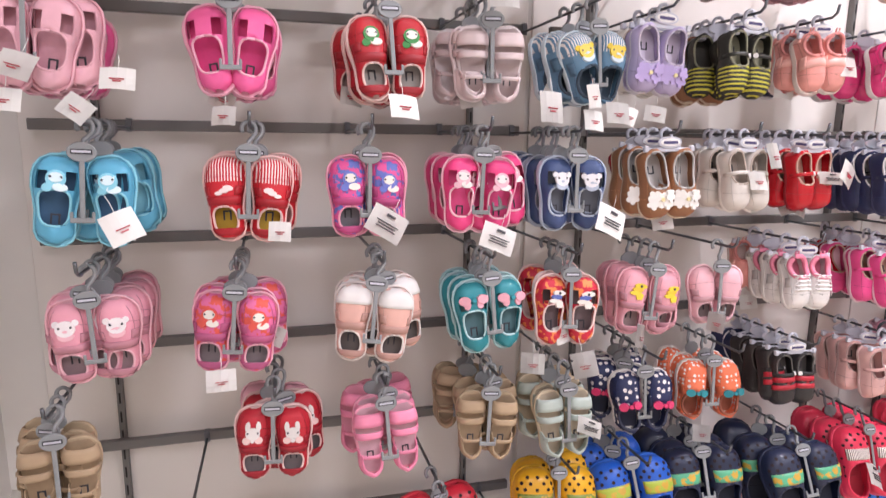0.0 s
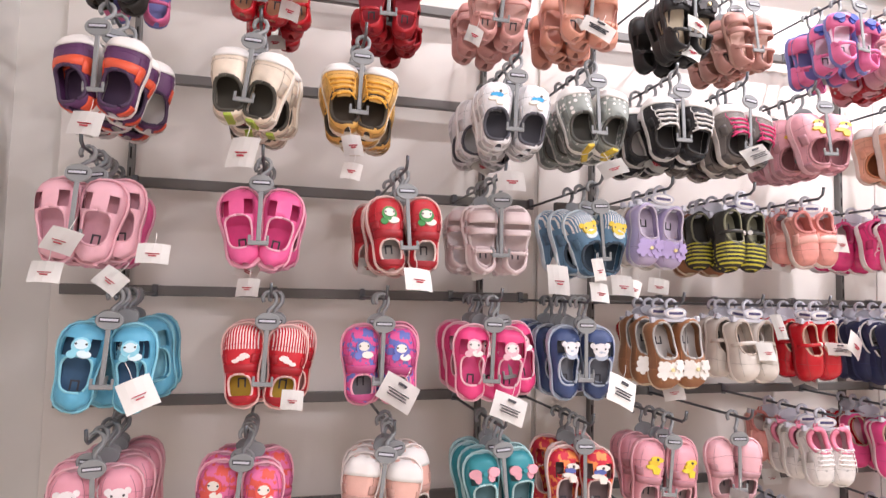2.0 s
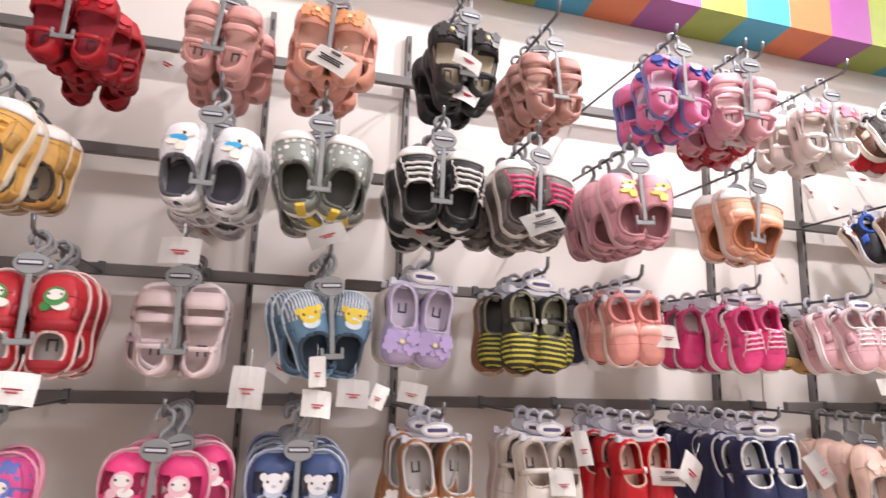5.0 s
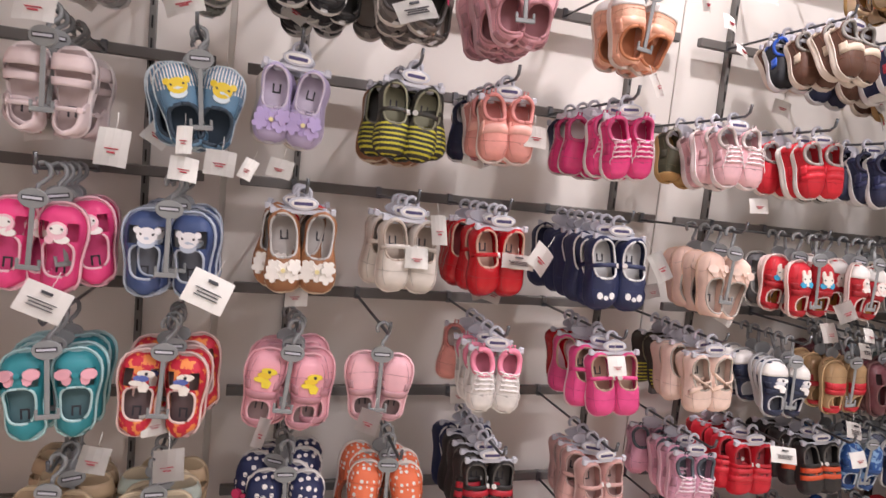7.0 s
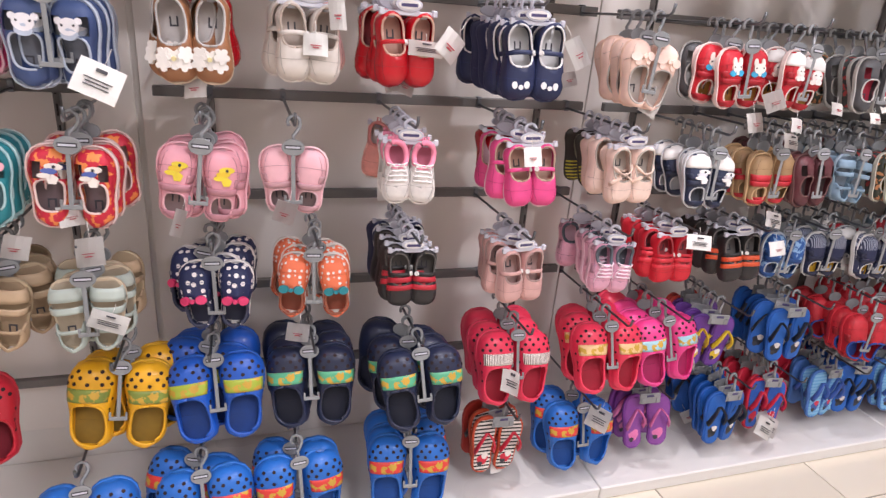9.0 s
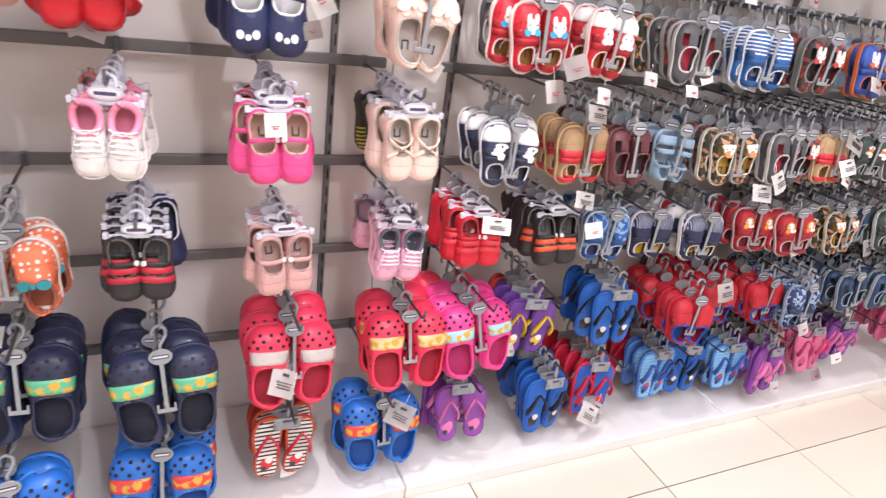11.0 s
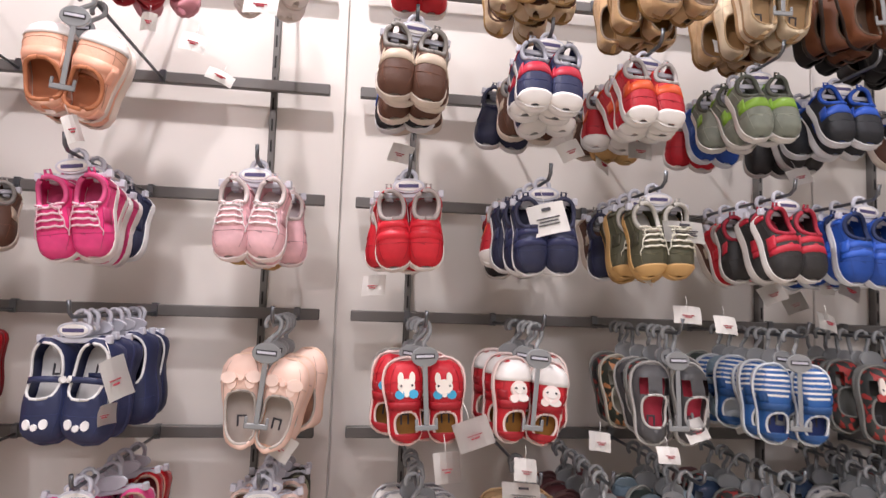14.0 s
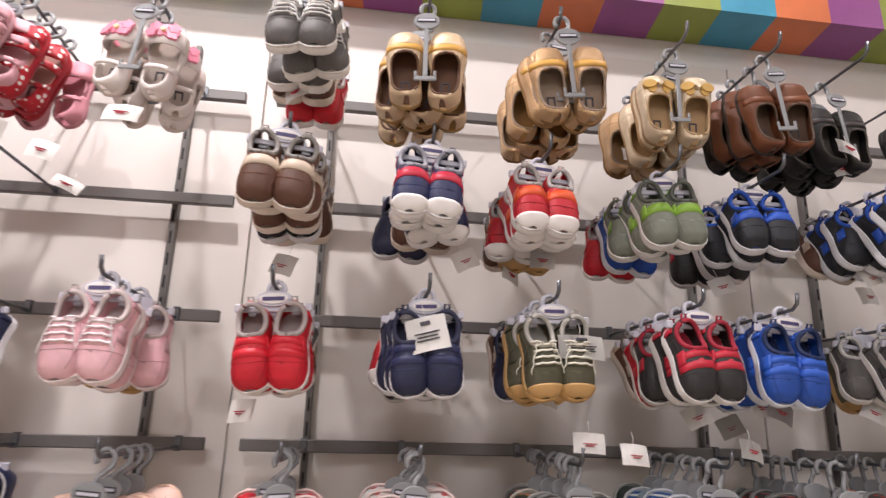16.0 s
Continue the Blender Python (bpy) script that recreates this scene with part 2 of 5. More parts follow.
# ---- the stock: what hangs on each rail ----
# Each style: kind, upper, sole, inside, accent, motif, words. Kinds: S closed sandal, O strap sandal, K sneaker toe up,
# P pump toe up, C clog, F flip-flop, N sneaker clipped at the heel, M bar shoe clipped at the heel.
STYLES = {
    "dark_bow": ("O", "26221f", "2b2826", "5d5148", "3a2f33", "bow", "black toddler sandals with bows"),
    "red_patent": ("O", "b3161f", "a41420", "b88a6a", "c21824", "strap", "glossy red patent toddler sandals"),
    "red_bow": ("O", "a8101c", "8f0f1b", "9a2a34", "c31426", "bow", "deep red toddler sandals with bows"),
    "rose_sandal": ("O", "d99f98", "d9a7a0", "cfa59c", "e0aaa2", "strap", "dusty rose toddler sandals with straps"),
    "peach_flower": ("O", "e2a08a", "dba294", "cfa08e", "e9a070", "flower", "peach toddler sandals with flower trim"),
    "black_flower": ("O", "1f1d1e", "2b2928", "b7a890", "2a2627", "flower", "black toddler sandals with ruffled flowers"),
    "rose_straps": ("O", "b9857a", "b98e80", "caa294", "a05a50", "strap", "rose-brown strappy toddler sandals"),
    "fuchsia_blue": ("O", "d86a98", "7478b4", "d9c0cf", "3c4ea6", "bow", "fuchsia and blue toddler sandals with bows"),
    "pale_straps": ("O", "d9a3ab", "cfa0a6", "e0c0c0", "e4b8be", "strap", "pale pink strappy toddler sandals"),
    "white_flower": ("O", "eee5df", "ded2c8", "b7aaa0", "e78aa0", "flower", "white toddler sandals with pink flowers"),
    "bears": ("O", "d8939e", "cf8f98", "e2c0c2", "c5606e", "bow", "pink toddler sandals with round bows"),
    "red_dotted": ("O", "b51c28", "a81a26", "c99a90", "d9c9c0", "strap", "red dotted toddler sandals"),
    "grey_boat": ("N", "5f5c5a", "ece8e2", "c9c6c0", "dcdad6", "lace", "grey boat shoes with white soles"),
    "gold": ("P", "dcc3a0", "a98550", "5a3a24", "d0a04c", "band", "gold toddler party shoes"),
    "gold_braid": ("P", "c9a67c", "8f6a3a", "8d7a68", "d0a04c", "band", "braided gold-brown toddler shoes"),
    "cream_gold": ("P", "e0ceb0", "a5835a", "a98c66", "c9a258", "bow", "cream toddler shoes with gold bows"),
    "brown_loafer": ("P", "6b3c20", "33241c", "5a4636", "7a4628", "band", "brown leather toddler loafers"),
    "black_loafer": ("P", "221f1e", "1d1b1a", "4b4640", "35302e", "band", "black leather toddler loafers"),
    "purple_orange": ("K", "5a2f5c", "ece6e2", "4a3550", "e0663a", "cap_band", "purple and orange toddler sneakers"),
    "cream_green": ("K", "e9d9c6", "efe8dd", "4a463e", "9cae3c", "cap_tab", "cream toddler sneakers with green tabs"),
    "mustard": ("K", "deac5c", "eadcc6", "4c4338", "e5a93e", "cap_lace", "mustard toddler sneakers with white toes"),
    "white_blue": ("K", "eceaec", "f0eeee", "55545c", "36a6dc", "face", "white toddler sneakers with blue motif"),
    "grey_yellow": ("K", "8f948e", "e2e0da", "55544e", "e2c23c", "cap_tab", "grey toddler sneakers with yellow tabs"),
    "black_star": ("K", "201f22", "e2deda", "33302f", "e6e2de", "cap_lace", "black toddler sneakers with white laces"),
    "grey_pink": ("K", "7c746f", "ddd4cd", "4c4644", "d84a78", "cap_lace", "grey toddler sneakers with pink trim"),
    "pink_bunny": ("K", "dca0aa", "e3b4bb", "b07a80", "e6c04c", "face", "pink toddler sneakers with ears"),
    "orange": ("K", "f0b89c", "eadbd0", "c07a54", "eeb094", "cap_band", "orange toddler shoes with white soles"),
    "brown_bar": ("N", "5c3b2b", "ddd0c2", "8f8a84", "cdbba6", "band", "brown toddler shoes with a woven bar"),
    "navy_white": ("N", "262c52", "ece8e6", "9a9aa2", "c93444", "cap_band", "navy and white toddler sneakers"),
    "red_white": ("N", "c0222c", "ece8e4", "b5aeaa", "e8692e", "cap_band", "red toddler sneakers with white toes"),
    "green_grey": ("N", "7a7f72", "e2e0da", "55584e", "86b03a", "band", "grey-green mesh toddler sneakers"),
    "blue_white": ("N", "1a1c22", "e4e4e6", "1f4fb0", "2050b4", "band", "black and blue toddler trainers"),
    "light_pink": ("S", "ecb4c0", "e9b3be", "d09aa6", "d2567e", "strap", "light pink toddler sandals"),
    "hot_pink": ("S", "ee709e", "f0b0c4", "d2487c", "e5528e", "strap", "hot pink toddler sandals"),
    "red_scare": ("S", "b9222a", "e8c9c2", "a8a29c", "3f8a44", "face", "red toddler sandals with farm motif"),
    "white_pink": ("O", "d9c6c6", "e6dada", "b9a6a4", "d98e9e", "strap", "white and pink strap toddler sandals"),
    "blue_yellow": ("K", "6488a4", "d3e0e6", "3c4a58", "e9c92c", "face", "blue toddler shoes with yellow motif"),
    "lilac": ("M", "bcaed0", "d8d2da", "cbbfcf", "b7a4d2", "flower", "lilac toddler sandals with bows"),
    "black_yellow": ("M", "33312a", "2f2b22", "8d8a72", "c9c23c", "bars", "black and yellow striped toddler shoes"),
    "peach_sneaker": ("N", "e39a90", "ecdcd4", "d58a84", "efb2a6", "band", "peach toddler sneakers"),
    "fuchsia": ("N", "e64c84", "ece2e0", "c9587c", "efc6d2", "lace", "glossy fuchsia toddler sneakers with laces"),
    "pink_sneaker": ("N", "edbcc2", "efe2e0", "c9bcb8", "f2e6e6", "lace", "light pink toddler sneakers with white laces"),
    "red_velcro": ("N", "cb1f2c", "efe9e4", "a89c98", "d42632", "band2", "red toddler sneakers with two straps"),
    "navy_tag": ("N", "232845", "e6e4e4", "30324a", "2c3258", "band2", "navy toddler sneakers with two straps"),
    "tan_green": ("N", "55533f", "c9a066", "b3afa6", "e0dccb", "cap_lace_tan", "olive toddler sneakers with tan toes"),
    "black_red": ("N", "2c2a2a", "dcd8d4", "a32a38", "c22c3a", "band2", "black and red toddler sneakers"),
    "blue_sneaker": ("N", "1c4aa0", "dfe2e8", "1b2a52", "2a5cc0", "band2", "blue toddler trainers with white soles"),
    "teal_blue": ("S", "62b0d0", "8fd0e2", "3a5a78", "d9ecf2", "face", "sky blue toddler sandals with motif"),
    "red_stripe": ("S", "c51d28", "efc6c0", "b8962c", "f0dcd8", "stripes", "red toddler sandals with striped toes"),
    "pink_purple": ("S", "dc6498", "efa6bc", "7c7a80", "6a74c0", "face", "pink and violet toddler sandals with motif"),
    "poodle": ("S", "e44a80", "f2c0cc", "d85a86", "f2ece8", "face", "pink toddler sandals with white motif"),
    "navy_bunny": ("S", "3a4c78", "b9c2d2", "6a6c74", "ece8ea", "face", "navy toddler sandals with white motif"),
    "brown_flower": ("M", "9a6a48", "dcc9b0", "b9b4b0", "efe9e2", "flower", "brown toddler shoes with white flowers"),
    "grey_string": ("M", "cfc6bd", "e6dfd6", "b9a99c", "a59a90", "strap", "pale grey toddler shoes with string ties"),
    "red_mary": ("M", "b5161f", "8e141c", "c9a08e", "c51b26", "strap", "red patent toddler bar shoes"),
    "navy_silver": ("M", "242c50", "2b3156", "e2e0de", "f0eeee", "heart", "navy toddler shoes with silver lining and hearts"),
    "peach_lace": ("P", "f2d0c0", "ecc6ae", "b9b0a8", "f4d8ca", "bow", "peach toddler shoes with ribbon bows"),
    "red_duck": ("S", "c81f2c", "f0d6d0", "9a6c2c", "4aa8cc", "face", "red toddler sandals with blue motif"),
    "red_check": ("S", "c4202a", "f0dcd6", "9a6c2c", "efe8e2", "cap_face", "red toddler sandals with white toes"),
    "grey_sandal": ("S", "4b4a4c", "b9b6b2", "a02c3a", "cfccc8", "strap", "dark grey toddler sandals"),
    "blue_stripe": ("S", "2a5c9c", "dfe4e8", "2a3a70", "e9e6e0", "bars", "blue striped toddler sandals"),
    "dark_camo": ("S", "3a3d3c", "8f908c", "2c2b2c", "b0463a", "face", "dark grey toddler sandals with motif"),
    "blue_red": ("S", "26489a", "c9642e", "33334a", "dfe0e6", "face", "blue toddler sandals with red soles"),
    "pink_cat": ("S", "eaa2b2", "f0bcc6", "a08a8e", "f2eaea", "face", "pale pink toddler sandals with white motif"),
    "purple_pink": ("S", "dc6c9c", "f2b6c6", "8d8486", "e0674c", "face", "magenta toddler sandals with coloured motif"),
    "white_peach": ("S", "e6b4a6", "f0e6e0", "6c6460", "f0ebe6", "cap", "peach toddler sandals with plain white toes"),
    "teal_bow": ("S", "2f8a94", "b9dadc", "5a7a80", "e6a8b4", "bow", "teal toddler sandals with pink bows"),
    "red_dots": ("S", "c4283a", "efd2cc", "6a5a5c", "e88a4a", "face", "red spotted toddler sandals with motif"),
    "pink_bee": ("S", "e2a0ac", "e9b2bb", "a08a88", "e9d03c", "face", "pink toddler sandals with bee motif"),
    "unicorn": ("S", "eab4bc", "ecc2c8", "8d7c7a", "efd6d8", "plain", "light pink toddler sandals with small print"),
    "boots": ("N", "e6e0dc", "f0ece6", "e88aa2", "efe9e6", "lace", "white toddler boots with pink lining"),
    "pink_mary": ("M", "e2568a", "ecc4cc", "bfa08c", "efc6d2", "strap", "pink toddler bar shoes"),
    "peach_mary": ("M", "f0d4c6", "e6c8b4", "bcb2a6", "ecd0be", "cross", "peach ballet shoes with crossed straps"),
    "navy_bear": ("S", "2a3350", "d3d3d6", "4a4c54", "f0ece8", "cap_face", "navy toddler slip-ons with white toes"),
    "tan_red": ("S", "a5855f", "cfae84", "7c6040", "c02f34", "band", "tan and red toddler sandals"),
    "maroon": ("S", "5a2a30", "6d4a48", "3c2c2c", "7c3a40", "strap", "maroon toddler sandals"),
    "grey_blue": ("O", "7f97aa", "93a6b2", "6d7a86", "a3b8c6", "strap", "grey-blue strap toddler sandals"),
    "camo": ("S", "33372e", "cfcabb", "a8862c", "c88a5c", "face", "camouflage toddler sandals with motif"),
    "red_two": ("S", "bb2630", "efcfca", "8d8688", "e9e2de", "face", "red toddler sandals with printed motif"),
    "pink_two": ("O", "e88aa8", "eea2b8", "cfa6b0", "ee9ab4", "strap", "pink strap toddler sandals"),
    "tan_two": ("O", "b39a7c", "b9a486", "a58e72", "c9b698", "strap", "tan strap toddler sandals"),
    "mint_two": ("O", "b3bdb4", "c9b89c", "a89a84", "d2d9d2", "strap", "mint and beige toddler sandals"),
    "navy_dot": ("K", "222a52", "ece8e4", "3a3c50", "d8476e", "cap_dots", "navy spotted toddler sneakers with white toes"),
    "orange_dot": ("K", "ee7a52", "efe6de", "9c5a44", "2f8a94", "cap_dots", "orange spotted toddler sneakers with white toes"),
    "black_red_strap": ("M", "2c2828", "3a2c2c", "5a5652", "b52a34", "strap2", "black and red strap toddler shoes"),
    "dusty": ("M", "d9aaa4", "e3c0ba", "b99a94", "e6bdb8", "strap", "dusty pink toddler bar shoes"),
    "pink_trainer": ("N", "dfa6bc", "e9c0ce", "5a6068", "f2dce4", "lace", "pink canvas toddler sneakers"),
    "red_bump": ("M", "cb2430", "d2333c", "a84a46", "d93a40", "strap2", "bright red toddler strap shoes"),
    "black_orange": ("M", "2d2a2a", "33302e", "6c6864", "d9622e", "strap2", "black and orange toddler strap shoes"),
    "blue_camo": ("S", "2c5aa0", "c9d2da", "3a4464", "8fb4dc", "blotch", "blue camouflage toddler sandals"),
    "navy_yellow": ("S", "262c4c", "d6d3d0", "c99c24", "a9adbb", "stripes", "navy striped toddler sandals with yellow lining"),
    "red_animal": ("S", "b32430", "c9b8b2", "7c3436", "d9903c", "face", "dark red toddler sandals with motif"),
    "dark_animal": ("S", "34403c", "b2b4ae", "5a5a54", "d2763a", "face", "dark green toddler sandals with motif"),
    "navy_two": ("S", "2a3f5e", "9aa6b0", "44505c", "6f8aa0", "strap", "navy blue toddler sandals"),
    "red_white_clog": ("C", "c02634", "c9303c", "8a2a34", "efe6e2", "face", "red and white toddler clogs"),
    "yellow_clog": ("C", "e3a818", "e8b224", "8a6c20", "7c8a3c", "panel", "yellow clogs with vent holes"),
    "blue_clog": ("C", "1f56b8", "2a64c6", "1c3c7c", "a5b43c", "panel", "blue clogs with vent holes"),
    "navy_clog": ("C", "1c2440", "222a48", "15192a", "5cae84", "panel", "navy clogs with green printed panel"),
    "red_clog": ("C", "e23c54", "e6455c", "9c2030", "efe4dc", "panel_stripes", "red clogs with striped panel"),
    "red_clog_plain": ("C", "e23e54", "e6485c", "9c2030", "e6c08a", "panel", "red clogs with printed panel"),
    "pink_clog": ("C", "e84a8c", "ee5a98", "a82a5c", "9cc6d2", "panel", "bright pink clogs with printed panel"),
    "purple_flip": ("F", "6a3a94", "5c3484", "7a4aa2", "e2c22c", "thong", "purple flip-flops with yellow motif"),
    "blue_flip": ("F", "2660b4", "1f56a8", "2f6cc0", "20222c", "thong", "blue flip-flops with dark straps"),
    "red_slip": ("K", "b8242c", "c02a32", "2a4a9c", "c8343c", "plain", "red slip-on toddler shoes with blue lining"),
    "navy_slip": ("S", "2a3a62", "8f9cb0", "3a4258", "9fb2cc", "blotch", "navy printed toddler sandals"),
    "bright_blue_clog": ("C", "2a6cc4", "3478d0", "1d4c94", "d94a3a", "panel", "bright blue clogs with red panel"),
    "striped_slide": ("F", "262424", "c95a2c", "e8e2da", "d92c40", "thong_stripes", "striped flip-flops with red straps"),
    "purple_slide": ("F", "8a4a9c", "7c3c90", "9a5aac", "e07ab0", "thong", "purple flip-flops with pink straps"),
    "blue_red_flip": ("F", "2a5cb4", "c5283a", "3268bc", "c92a3c", "thong", "blue flip-flops with red straps"),
    "light_blue_flip": ("F", "6aa8d6", "4a74b8", "8abce0", "3c5ca8", "thong_wave", "light blue flip-flops with wavy print"),
    "orange_flip": ("F", "c94a34", "b8402c", "d2583c", "3a3430", "thong", "orange-red flip-flops with dark straps"),
    "pink_flip": ("F", "de7a9c", "d86c90", "e68aa8", "d2587e", "thong", "pink slippers with vent holes"),
}

